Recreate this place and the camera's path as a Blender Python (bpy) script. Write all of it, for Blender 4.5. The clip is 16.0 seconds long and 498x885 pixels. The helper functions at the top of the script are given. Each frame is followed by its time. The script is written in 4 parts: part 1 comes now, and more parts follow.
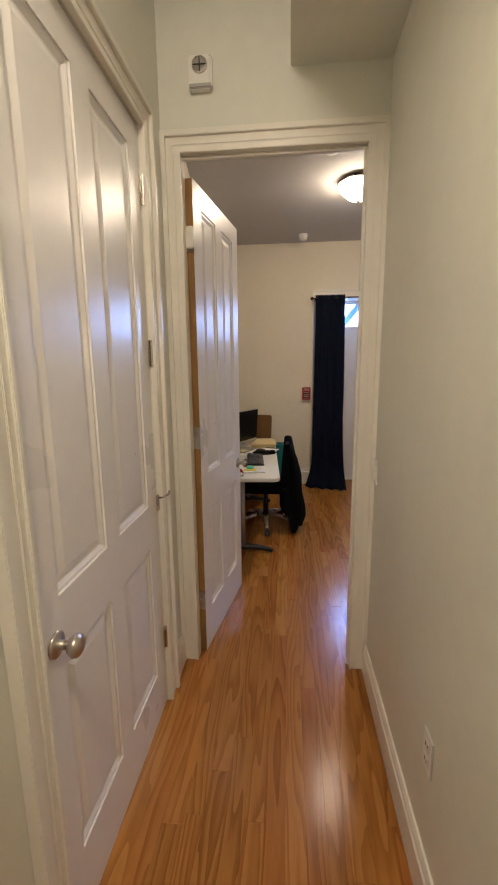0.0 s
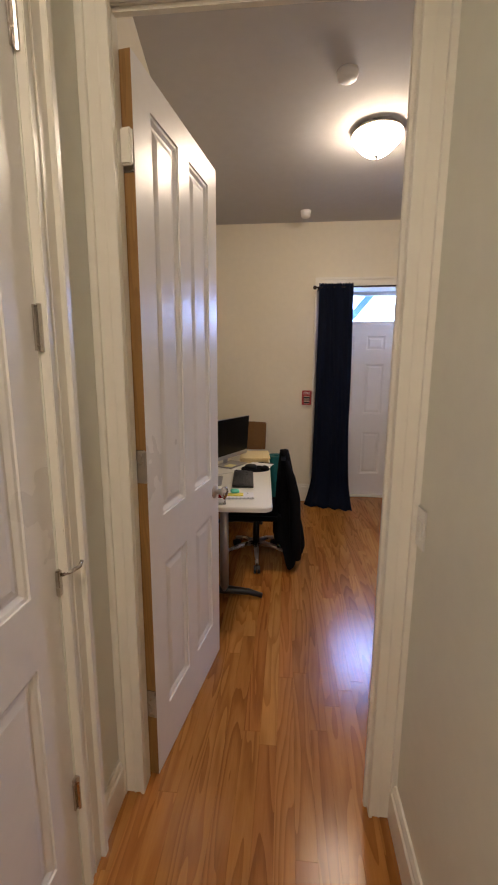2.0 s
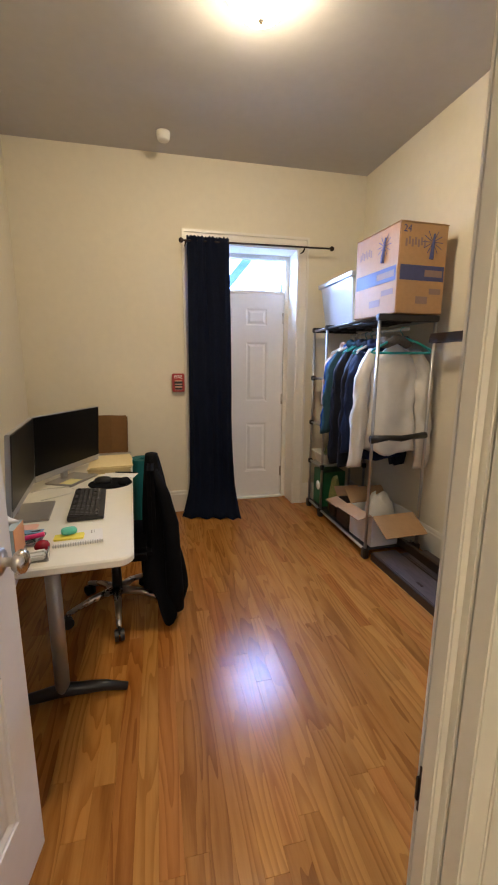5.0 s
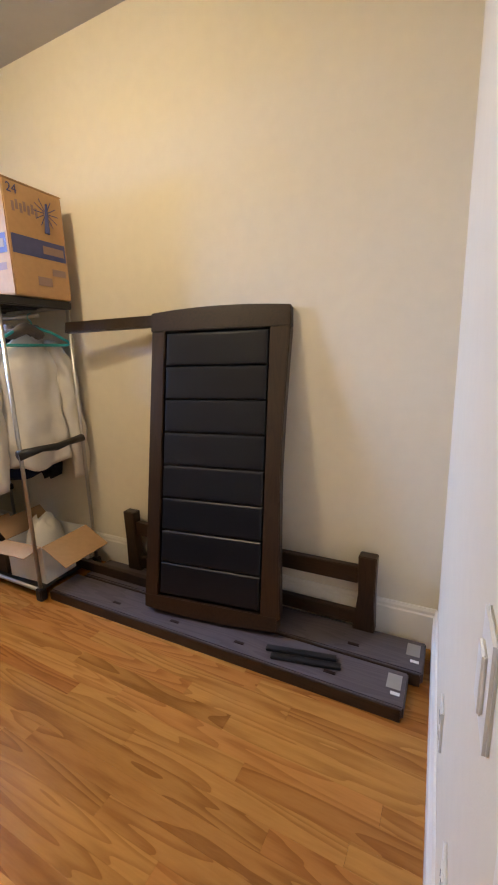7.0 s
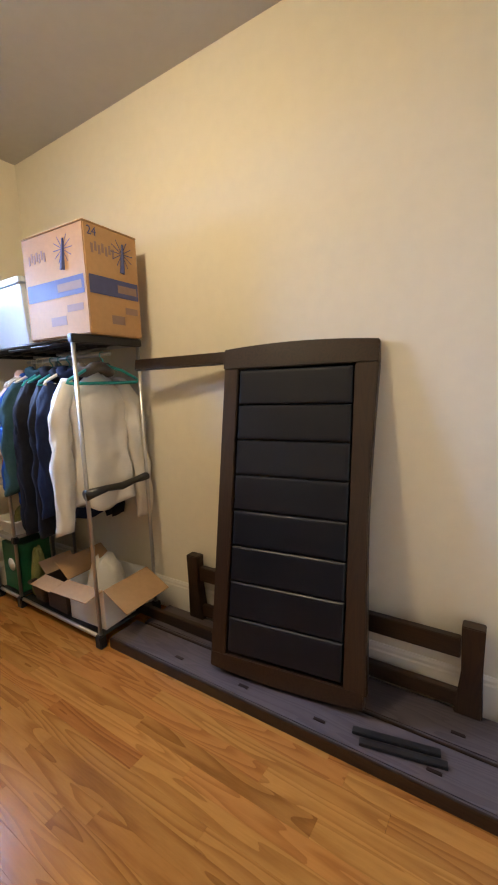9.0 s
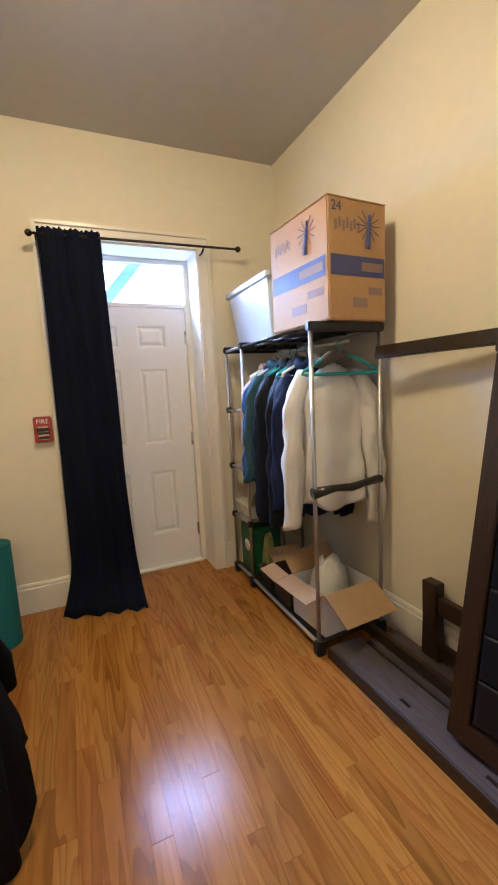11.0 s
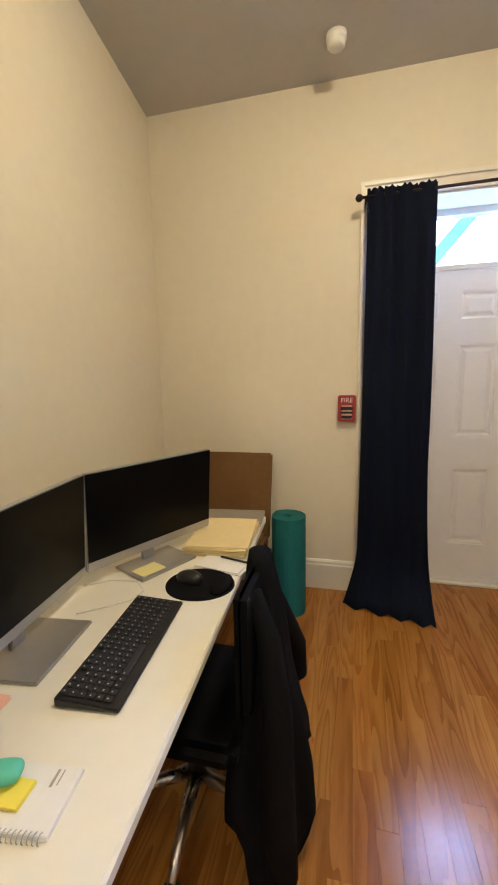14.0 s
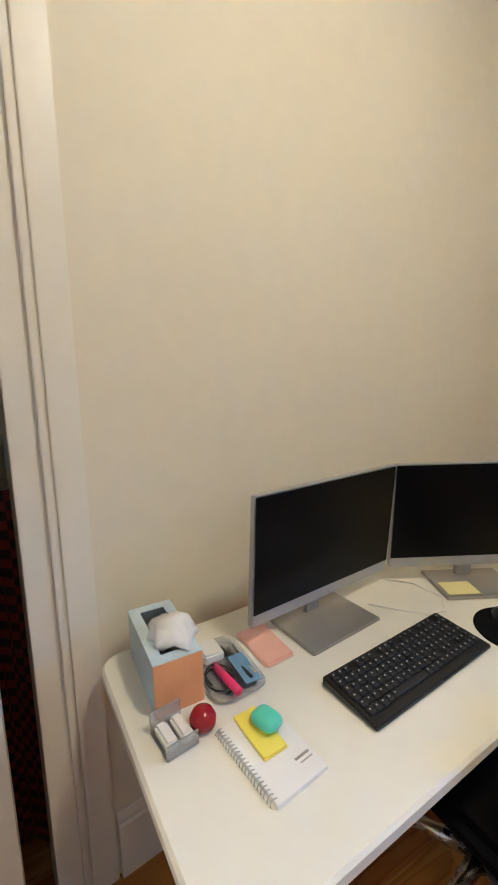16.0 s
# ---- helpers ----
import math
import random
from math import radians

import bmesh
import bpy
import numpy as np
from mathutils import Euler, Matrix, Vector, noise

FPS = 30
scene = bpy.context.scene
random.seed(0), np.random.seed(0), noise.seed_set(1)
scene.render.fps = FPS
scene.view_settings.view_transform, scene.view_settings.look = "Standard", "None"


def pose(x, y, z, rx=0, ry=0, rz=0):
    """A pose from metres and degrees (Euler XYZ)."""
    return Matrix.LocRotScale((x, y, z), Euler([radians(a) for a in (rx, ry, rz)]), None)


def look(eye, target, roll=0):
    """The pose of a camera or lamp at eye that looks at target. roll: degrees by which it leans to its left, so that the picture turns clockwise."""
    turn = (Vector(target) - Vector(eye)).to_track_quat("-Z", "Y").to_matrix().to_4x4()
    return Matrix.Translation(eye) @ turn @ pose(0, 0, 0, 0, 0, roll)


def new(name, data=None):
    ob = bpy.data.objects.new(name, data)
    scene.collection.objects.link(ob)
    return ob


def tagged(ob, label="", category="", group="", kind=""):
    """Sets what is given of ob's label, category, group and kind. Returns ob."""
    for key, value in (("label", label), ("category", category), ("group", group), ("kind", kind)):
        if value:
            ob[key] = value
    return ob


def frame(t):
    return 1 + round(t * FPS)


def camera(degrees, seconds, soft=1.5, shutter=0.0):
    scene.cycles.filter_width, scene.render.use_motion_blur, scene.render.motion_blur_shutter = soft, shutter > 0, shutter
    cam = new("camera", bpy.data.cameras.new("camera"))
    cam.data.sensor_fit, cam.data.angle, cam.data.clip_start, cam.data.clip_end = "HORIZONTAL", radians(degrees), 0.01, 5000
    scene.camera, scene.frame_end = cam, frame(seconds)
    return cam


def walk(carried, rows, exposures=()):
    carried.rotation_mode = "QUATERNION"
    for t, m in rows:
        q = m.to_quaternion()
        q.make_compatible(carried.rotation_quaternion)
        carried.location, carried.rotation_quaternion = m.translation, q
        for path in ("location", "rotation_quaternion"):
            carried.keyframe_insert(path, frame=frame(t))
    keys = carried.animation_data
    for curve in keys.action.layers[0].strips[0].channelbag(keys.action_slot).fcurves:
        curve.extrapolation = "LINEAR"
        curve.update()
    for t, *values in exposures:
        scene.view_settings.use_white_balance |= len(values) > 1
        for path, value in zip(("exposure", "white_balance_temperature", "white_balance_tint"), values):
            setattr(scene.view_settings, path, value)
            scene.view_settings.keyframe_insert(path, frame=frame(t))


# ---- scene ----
cam = camera(63.1, 16.0, soft=2.0)
PATH = [
    (0, (0.723, 0.653, 1.527), (0.529, 2.610, 1.167), -0.6),
    (0.5, (0.692, 0.816, 1.512), (0.648, 2.789, 1.184), -0.6),
    (1, (0.662, 1.001, 1.507), (0.607, 2.971, 1.165), -1.2),
    (1.5, (0.729, 1.197, 1.513), (0.560, 3.161, 1.178), -0.3),
    (2, (0.735, 1.364, 1.498), (0.550, 3.324, 1.147), 0.3),
    (2.5, (0.649, 1.542, 1.497), (0.593, 3.508, 1.134), -0.8),
    (3, (0.639, 1.721, 1.484), (0.572, 3.681, 1.089), -0.6),
    (5.5, (0.779, 2.405, 1.361), (1.592, 4.193, 0.986), -1.0),
    (6, (0.772, 2.535, 1.362), (2.032, 4.035, 0.958), -2.9),
    (6.5, (0.807, 2.609, 1.351), (2.357, 3.796, 0.917), -2.6),
    (7, (0.868, 2.661, 1.357), (2.599, 3.570, 0.935), -1.7),
    (7.5, (0.861, 2.727, 1.371), (2.726, 3.288, 0.913), -2.4),
    (8, (0.833, 2.796, 1.388), (2.740, 3.220, 0.96), -2.2),
    (8.5, (0.880, 2.820, 1.405), (2.725, 3.509, 1.053), -2.3),
    (9, (0.938, 2.874, 1.404), (2.582, 3.979, 1.124), -2.1),
    (9.5, (0.991, 2.901, 1.416), (2.362, 4.327, 1.127), -2.6),
    (12, (1.165, 3.186, 1.395), (1.612, 5.117, 1.127), -2.0),
    (12.5, (1.172, 3.219, 1.396), (1.395, 5.185, 1.108), -1.7),
    (13, (1.117, 3.282, 1.393), (1.149, 5.260, 1.098), -1.6),
    (13.5, (1.029, 3.352, 1.392), (0.831, 5.320, 1.093), -1.5),
    (14, (0.975, 3.386, 1.386), (0.486, 5.302, 1.08), -1.2),
    (14.5, (0.966, 3.463, 1.381), (0.123, 5.250, 1.07), -0.9),
    (15, (0.978, 3.531, 1.385), (-0.239, 5.088, 1.071), -0.9),
    (15.5, (0.989, 3.543, 1.389), (-0.541, 4.787, 1.053), -0.8),
    (16, (0.990, 3.522, 1.372), (-0.746, 4.459, 1.047), -1.0),
]
walk(cam, [(t, look(eye, target, roll)) for t, eye, target, roll in PATH],
     [(0, -0.47, 5700, 16), (2.5, -0.44, 5700, 19), (5.3, 0.0, 6050, 11), (7, 0.14, 6400, 12), (9.5, 0.12, 6450, 10), (12, 0.16, 6250, 9), (13.5, 0.24, 6250, 8), (15, 0.24, 5550, 9), (16, 0.23, 5300, 9)])

# ---- light ----
world = bpy.data.worlds.new("world")
scene.world = world
world.use_nodes = True
wn = world.node_tree
sky = wn.nodes.new("ShaderNodeTexSky")
sky.sky_type = "NISHITA"
sky.sun_disc = False
sky.sun_elevation = radians(38)
sky.sun_rotation = radians(160)
wn.links.new(sky.outputs[0], wn.nodes["Background"].inputs[0])
wn.nodes["Background"].inputs[1].default_value = 0.15


def lamp(name, kind, energy, color, m, **kw):
    data = bpy.data.lights.new(name, kind)
    data.energy, data.color = energy, color
    if kind == "AREA":
        data.shape, data.size, data.size_y, data.spread = "RECTANGLE", kw["size"], kw["size_y"], radians(kw["spread"])
    elif kind == "SUN":
        data.angle = kw["angle"]
    else:
        data.shadow_soft_size = kw["size"]
    ob = new(name, data)
    ob.matrix_basis = m
    return ob


lamp("sun", "SUN", 2.5, (1, 0.95, 0.88), look((0, -10, 9), (1, 0, 0)), angle=radians(0.5))
lamp("transom_daylight", "AREA", 76, (0.38, 0.56, 1.0), look((1.56, 6.44, 2.235), (1.95, 3.24, 0.30)), size=1.0, size_y=0.40, spread=84)


# ---- materials ----
def material(name, color, rough=0.5, metal=0.0, var=0.12, scale=9.0, bump=0.0, bscale=120.0, spread=0.0, coat=0.0, trans=0.0, emit=0.0, spec=0.5):
    m = bpy.data.materials.new(name)
    m.use_nodes = True
    n, l = m.node_tree.nodes, m.node_tree.links
    b = n["Principled BSDF"]
    b.inputs["Base Color"].default_value = (*color, 1)
    b.inputs["Roughness"].default_value = rough
    b.inputs["Metallic"].default_value = metal
    b.inputs["Coat Weight"].default_value = coat
    b.inputs["Specular IOR Level"].default_value = spec
    b.inputs["Transmission Weight"].default_value = trans
    if emit:
        b.inputs["Emission Color"].default_value = (*color, 1)
        b.inputs["Emission Strength"].default_value = emit
    tc = n.new("ShaderNodeTexCoord")
    if var:
        t1, t2 = n.new("ShaderNodeTexNoise"), n.new("ShaderNodeTexNoise")
        t1.inputs["Scale"].default_value, t2.inputs["Scale"].default_value = scale * 0.25, scale * 4
        t1.inputs["Detail"].default_value = 5
        t2.inputs["Detail"].default_value = 6
        add = n.new("ShaderNodeMath")
        add.operation = "ADD"
        mr = n.new("ShaderNodeMapRange")
        mr.inputs[1].default_value, mr.inputs[2].default_value = 0.6, 1.4
        mr.inputs[3].default_value, mr.inputs[4].default_value = 1 - var, 1 + var
        mix = n.new("ShaderNodeMix")
        mix.data_type, mix.blend_type = "RGBA", "MULTIPLY"
        mix.inputs[0].default_value = 1.0
        mix.inputs[6].default_value = (*color, 1)
        for t in (t1, t2):
            l.new(tc.outputs["Object"], t.inputs["Vector"])
        l.new(t1.outputs[0], add.inputs[0])
        l.new(t2.outputs[0], add.inputs[1])
        l.new(add.outputs[0], mr.inputs[0])
        l.new(mr.outputs[0], mix.inputs[7])
        l.new(mix.outputs[2], b.inputs["Base Color"])
        rr = n.new("ShaderNodeMapRange")
        rr.inputs[1].default_value, rr.inputs[2].default_value = 0.3, 0.7
        rr.inputs[3].default_value, rr.inputs[4].default_value = max(0.02, rough * 0.85), min(1, rough * 1.15)
        l.new(t1.outputs[0], rr.inputs[0])
        l.new(rr.outputs[0], b.inputs["Roughness"])
    if bump:
        t3, bp = n.new("ShaderNodeTexNoise"), n.new("ShaderNodeBump")
        t3.inputs["Scale"].default_value = bscale
        t3.inputs["Detail"].default_value = 4
        bp.inputs["Strength"].default_value = bump
        bp.inputs["Distance"].default_value = 0.004
        l.new(tc.outputs["Object"], t3.inputs["Vector"])
        l.new(t3.outputs[0], bp.inputs["Height"])
        l.new(bp.outputs[0], b.inputs["Normal"])
    return m


def wood(name, dark, light, rough, along="Y", ring=26.0, spread=1.0, coat=0.0, bump=0.1, red=0.0, spec=0.5):
    """Grain that runs along one axis, with a shift and tone of its own for every piece."""
    m = bpy.data.materials.new(name)
    m.use_nodes = True
    n, l = m.node_tree.nodes, m.node_tree.links
    b = n["Principled BSDF"]
    tc, info = n.new("ShaderNodeTexCoord"), n.new("ShaderNodeObjectInfo")
    scale = [ring] * 3
    scale["XYZ".index(along)] = ring * 0.085
    mp = n.new("ShaderNodeMapping")
    mp.inputs["Scale"].default_value = scale
    off = n.new("ShaderNodeVectorMath")
    off.operation = "SCALE"
    off.inputs[0].default_value = (37.0, 91.0, 53.0)
    l.new(info.outputs["Random"], off.inputs["Scale"])
    l.new(tc.outputs["Object"], mp.inputs["Vector"])
    l.new(off.outputs[0], mp.inputs["Location"])
    field = n.new("ShaderNodeTexNoise")
    field.inputs["Scale"].default_value = 0.42
    field.inputs["Detail"].default_value = 1.8
    l.new(mp.outputs[0], field.inputs["Vector"])
    mul = n.new("ShaderNodeMath")
    mul.operation = "MULTIPLY"
    mul.inputs[1].default_value = 13.0
    l.new(field.outputs[0], mul.inputs[0])
    pp = n.new("ShaderNodeMath")
    pp.operation = "FRACT"
    l.new(mul.outputs[0], pp.inputs[0])
    rings = n.new("ShaderNodeValToRGB")
    e = rings.color_ramp.elements
    e[0].position, e[0].color = 0.0, (0.12, 0.12, 0.12, 1)
    e[1].position, e[1].color = 1.0, (0.9, 0.9, 0.9, 1)
    for p, v in ((0.22, 0.30), (0.50, 0.80), (0.92, 1.0)):
        q = e.new(p)
        q.color = (v, v, v, 1)
    l.new(pp.outputs[0], rings.inputs[0])
    fine = n.new("ShaderNodeTexNoise")
    fine.inputs["Scale"].default_value = 9.0
    fine.inputs["Detail"].default_value = 5
    l.new(mp.outputs[0], fine.inputs["Vector"])
    tone = n.new("ShaderNodeMapRange")
    tone.inputs[3].default_value, tone.inputs[4].default_value = -0.35 * spread, 0.45 * spread
    l.new(info.outputs["Random"], tone.inputs[0])
    a1, a2, a3 = (n.new("ShaderNodeMath") for _ in range(3))
    a1.operation, a1.inputs[1].default_value = "MULTIPLY", 0.42
    l.new(rings.outputs[0], a1.inputs[0])
    a2.operation, a2.inputs[1].default_value = "MULTIPLY_ADD", 0.34
    l.new(fine.outputs[0], a2.inputs[0])
    l.new(a1.outputs[0], a2.inputs[2])
    a3.operation, a3.use_clamp = "ADD", True
    l.new(a2.outputs[0], a3.inputs[0])
    l.new(tone.outputs[0], a3.inputs[1])
    mix = n.new("ShaderNodeMix")
    mix.data_type = "RGBA"
    mix.inputs[6].default_value, mix.inputs[7].default_value = (*dark, 1), (*light, 1)
    l.new(a3.outputs[0], mix.inputs[0])
    if red:
        # some boards run to red heartwood
        k1, k2, k3 = (n.new("ShaderNodeMath") for _ in range(3))
        k1.operation, k1.inputs[1].default_value = "MULTIPLY", 7.31
        k2.operation = "FRACT"
        k3.operation, k3.inputs[1].default_value = "POWER", 3.0
        l.new(info.outputs["Random"], k1.inputs[0])
        l.new(k1.outputs[0], k2.inputs[0])
        l.new(k2.outputs[0], k3.inputs[0])
        warm = n.new("ShaderNodeMix")
        warm.data_type, warm.blend_type = "RGBA", "MULTIPLY"
        warm.inputs[7].default_value = (0.95, 1 - 0.42 * red, 1 - 0.4 * red, 1)
        l.new(k3.outputs[0], warm.inputs[0])
        l.new(mix.outputs[2], warm.inputs[6])
        l.new(warm.outputs[2], b.inputs["Base Color"])
    else:
        l.new(mix.outputs[2], b.inputs["Base Color"])
    b.inputs["Roughness"].default_value = rough
    b.inputs["Specular IOR Level"].default_value = spec
    b.inputs["Coat Weight"].default_value = coat
    b.inputs["Coat Roughness"].default_value = 0.12
    bp = n.new("ShaderNodeBump")
    bp.inputs["Strength"].default_value = bump
    bp.inputs["Distance"].default_value = 0.002
    l.new(a2.outputs[0], bp.inputs["Height"])
    l.new(bp.outputs[0], b.inputs["Normal"])
    return m


def checks(name, c1, c2, size):
    m = material(name, c1, 0.9, var=0)
    n, l = m.node_tree.nodes, m.node_tree.links
    ck, tc = n.new("ShaderNodeTexChecker"), n.new("ShaderNodeTexCoord")
    ck.inputs["Color1"].default_value, ck.inputs["Color2"].default_value = (*c1, 1), (*c2, 1)
    ck.inputs["Scale"].default_value = size
    l.new(tc.outputs["Object"], ck.inputs["Vector"])
    l.new(ck.outputs[0], n["Principled BSDF"].inputs["Base Color"])
    return m


PAINT = material("cream_wall_paint", (0.76, 0.70, 0.56), 0.62, var=0.035, scale=4, bump=0.12, bscale=260)
HALL = material("pale_sage_wall_paint", (0.71, 0.70, 0.61), 0.5, var=0.035, scale=4, bump=0.12, bscale=260)
# ceiling white lowered to mid grey: its dim light is put into the colour
CEIL = material("shade_greyed_ceiling_paint", (0.50, 0.48, 0.465), 0.85, var=0.04, scale=4, bump=0.1, bscale=200)
TRIM = material("semi_gloss_trim_paint", (0.80, 0.76, 0.67), 0.32, var=0.03, scale=5, bump=0.05, bscale=90)
DOOR = material("white_door_paint", (0.80, 0.77, 0.74), 0.30, var=0.03, scale=5, bump=0.07, bscale=160)
FDOOR = material("white_steel_door_paint", (0.80, 0.78, 0.76), 0.38, var=0.03, scale=5, bump=0.04, bscale=160)
OAK = wood("oak_plank", (0.205, 0.072, 0.012), (0.53, 0.245, 0.052), 0.21, "Y", 19.0, 0.5, 0.0, 0.16, red=0.45, spec=0.27)
RAWEDGE = wood("bare_door_edge", (0.16, 0.075, 0.016), (0.30, 0.16, 0.04), 0.6, "Z", 30)
BEDWOOD = wood("espresso_bed_wood", (0.010, 0.005, 0.003), (0.042, 0.021, 0.010), 0.34, "Z", 30, 0.4)
BEDWOODY = wood("espresso_bed_wood_long", (0.010, 0.005, 0.003), (0.042, 0.021, 0.010), 0.34, "Y", 30, 0.4)
RAILTOP = wood("dusty_dark_rail", (0.050, 0.040, 0.044), (0.115, 0.092, 0.096), 0.5, "Y", 26, 0.3)
LEATHER = material("black_faux_leather", (0.007, 0.008, 0.011), 0.33, var=0.0, bump=0.04, bscale=300, spec=0.28)
NICKEL = material("brushed_nickel", (0.55, 0.51, 0.46), 0.28, 1.0, var=0.08, scale=30)
STEEL = material("grey_rack_tube", (0.50, 0.50, 0.50), 0.35, 0.9, var=0.1, scale=30)
BLACKP = material("black_plastic", (0.012, 0.012, 0.013), 0.4, var=0.15, bump=0.05)
BRONZE = material("dark_bronze_rod", (0.035, 0.022, 0.018), 0.35, 0.7, var=0.15)
NAVY = material("navy_blackout_fabric", (0.007, 0.010, 0.022), 0.9, var=0.2, scale=20, bump=0.3, bscale=500, spec=0.08)
BLACKC = material("black_jacket_fabric", (0.006, 0.006, 0.007), 0.9, var=0.25, scale=20, bump=0.3, bscale=400, spec=0.08)
WHITEC = material("white_nylon_fabric", (0.66, 0.63, 0.56), 0.45, var=0.06, scale=6, bump=0.12, bscale=14)
BLUEC = material("blue_fabric", (0.02, 0.075, 0.30), 0.8, var=0.2, bump=0.3, bscale=90, spec=0.08)
TEALC = material("slate_teal_fabric", (0.035, 0.085, 0.12), 0.8, var=0.2, bump=0.3, bscale=90, spec=0.08)
DARKC = material("charcoal_fabric", (0.012, 0.014, 0.022), 0.65, var=0.25, bump=0.3, bscale=90, spec=0.08)
INDIGO = material("dark_indigo_fabric", (0.012, 0.018, 0.045), 0.7, var=0.25, bump=0.3, bscale=90, spec=0.08)
FUR = material("grey_fur_trim", (0.10, 0.085, 0.07), 0.95, var=0.5, scale=60, bump=1.0, bscale=220)
REDC = material("rust_orange_fabric", (0.42, 0.10, 0.035), 0.8, var=0.15, bump=0.2)
PEACHC = material("peach_fabric", (0.62, 0.42, 0.32), 0.8, var=0.1, bump=0.2)
CARD = material("brown_cardboard", (0.46, 0.27, 0.12), 0.75, var=0.08, scale=10, bump=0.08, bscale=70)
CARDIN = material("inner_cardboard", (0.42, 0.26, 0.13), 0.8, var=0.08, scale=10)
INK = material("blue_printing_ink", (0.065, 0.075, 0.19), 0.7, var=0.1)
INKP = material("faded_print", (0.27, 0.18, 0.15), 0.75, var=0.1)
FROST = material("frosted_plastic_bin", (0.72, 0.78, 0.84), 0.25, var=0.04, trans=0.25)
TURQ = material("turquoise_hanger_plastic", (0.015, 0.30, 0.28), 0.35, var=0.08)
MATC = material("teal_foam_mat", (0.006, 0.155, 0.168), 0.75, var=0.1, bump=0.25, bscale=250)
BROWNU = material("brown_suede_upholstery", (0.17, 0.085, 0.025), 0.9, var=0.12, scale=8, bump=0.2, bscale=300)
DESKW = material("white_laminate", (0.79, 0.76, 0.66), 0.38, var=0.025, scale=6)
SILVER = material("silver_plastic", (0.44, 0.44, 0.45), 0.35, 0.5, var=0.06)
SCREEN = material("black_screen", (0.003, 0.003, 0.0035), 0.3, var=0, spec=0.15)
PAPER = material("white_paper", (0.80, 0.79, 0.77), 0.8, var=0.03)
MANILA = material("manila_paper", (0.76, 0.62, 0.33), 0.75, var=0.05)
PALEY = material("pale_yellow_sticky_paper", (0.84, 0.76, 0.34), 0.7, var=0.03)
YELLOW = material("yellow_sticky_paper", (0.85, 0.72, 0.10), 0.7, var=0.03)
PINKP = material("pink_sticky_paper", (0.85, 0.48, 0.37), 0.7, var=0.04)
HOT = material("hot_pink_plastic", (0.80, 0.03, 0.16), 0.35, var=0.05)
MINT = material("mint_silicone", (0.12, 0.56, 0.42), 0.5, var=0.04)
REDP = material("red_enamel", (0.30, 0.006, 0.016), 0.2, var=0.08)
REDF = material("red_fire_box", (0.34, 0.03, 0.03), 0.35, var=0.08)
WHITEP = material("white_plastic", (0.80, 0.78, 0.72), 0.4, var=0.03)
GREYL = material("grey_aluminium", (0.42, 0.40, 0.37), 0.4, 0.6, var=0.05)
TISSUEB = material("pale_blue_print_card", (0.55, 0.66, 0.70), 0.6, var=0.12, scale=50)
ORANGE = material("peach_orange_card", (0.72, 0.34, 0.15), 0.6, var=0.05)
GREEN = material("dark_green_carton", (0.012, 0.12, 0.045), 0.5, var=0.2)
OLIVE = material("olive_print_cloth", (0.20, 0.21, 0.07), 0.8, var=0.6, scale=40)
DARKBOX = material("dark_brown_carton", (0.055, 0.034, 0.026), 0.6, var=0.25)
KEYM = material("black_key", (0.018, 0.018, 0.02), 0.35, var=0.1)
MARKC = material("key_legend_grey", (0.35, 0.35, 0.36), 0.5, var=0)
CHECK = checks("red_checked_cloth", (0.13, 0.016, 0.016), (0.018, 0.010, 0.011), 42.0)
TIMBER = material("blue_grey_timber", (0.16, 0.30, 0.46), 0.7, var=0.1)
GROUNDM = material("grey_concrete", (0.35, 0.35, 0.34), 0.9, var=0.15, bump=0.2)
BACK = material("pale_clapboard", (0.75, 0.80, 0.86), 0.8, var=0.05)
GLOBE = material("glowing_room_glass", (1.0, 0.79, 0.50), 0.4, var=0, emit=102.0)
GLOBEH = material("glowing_hall_glass", (1.0, 0.82, 0.56), 0.4, var=0, emit=138.0)
CLEAR = material("clear_glass", (0.95, 0.97, 1.0), 0.02, var=0, trans=1.0)
CLEARP = material("clear_plastic", (0.85, 0.86, 0.86), 0.12, var=0, trans=0.75)


# ---- shaping helpers ----
def thing(name, label, category, m=None, group="", kind=""):
    ob = new(name)
    ob.empty_display_size = 0.1
    if m is not None:
        ob.matrix_basis = m
    return tagged(ob, label, category, group, kind)


def solid(name, bm, mat, parent=None, smooth=False, bevel=0.0, seg=2, label=""):
    bmesh.ops.recalc_face_normals(bm, faces=bm.faces)
    if bevel:
        bmesh.ops.bevel(bm, geom=[e for e in bm.edges if e.is_manifold and e.calc_face_angle(0) > 0.5], offset=bevel, segments=seg, affect="EDGES", clamp_overlap=True)
    me = bpy.data.meshes.new(name)
    bm.to_mesh(me)
    bm.free()
    if smooth:
        me.polygons.foreach_set("use_smooth", [True] * len(me.polygons))
    me.materials.append(mat)
    ob = new(name, me)
    ob.parent = parent
    if label:
        ob["label"] = label
    return ob


def add_box(bm, lo, hi, m=None):
    mid = [(a + b) / 2 for a, b in zip(lo, hi)]
    size = [abs(b - a) for a, b in zip(lo, hi)]
    mm = Matrix.Translation(mid) @ Matrix.Diagonal((*size, 1))
    return bmesh.ops.create_cube(bm, size=1, matrix=(m @ mm) if m is not None else mm)["verts"]


def box(name, lo, hi, mat, parent=None, bevel=0.003, m=None, label="", seg=2):
    bm = bmesh.new()
    add_box(bm, lo, hi, m)
    return solid(name, bm, mat, parent, bevel=bevel, label=label, seg=seg)


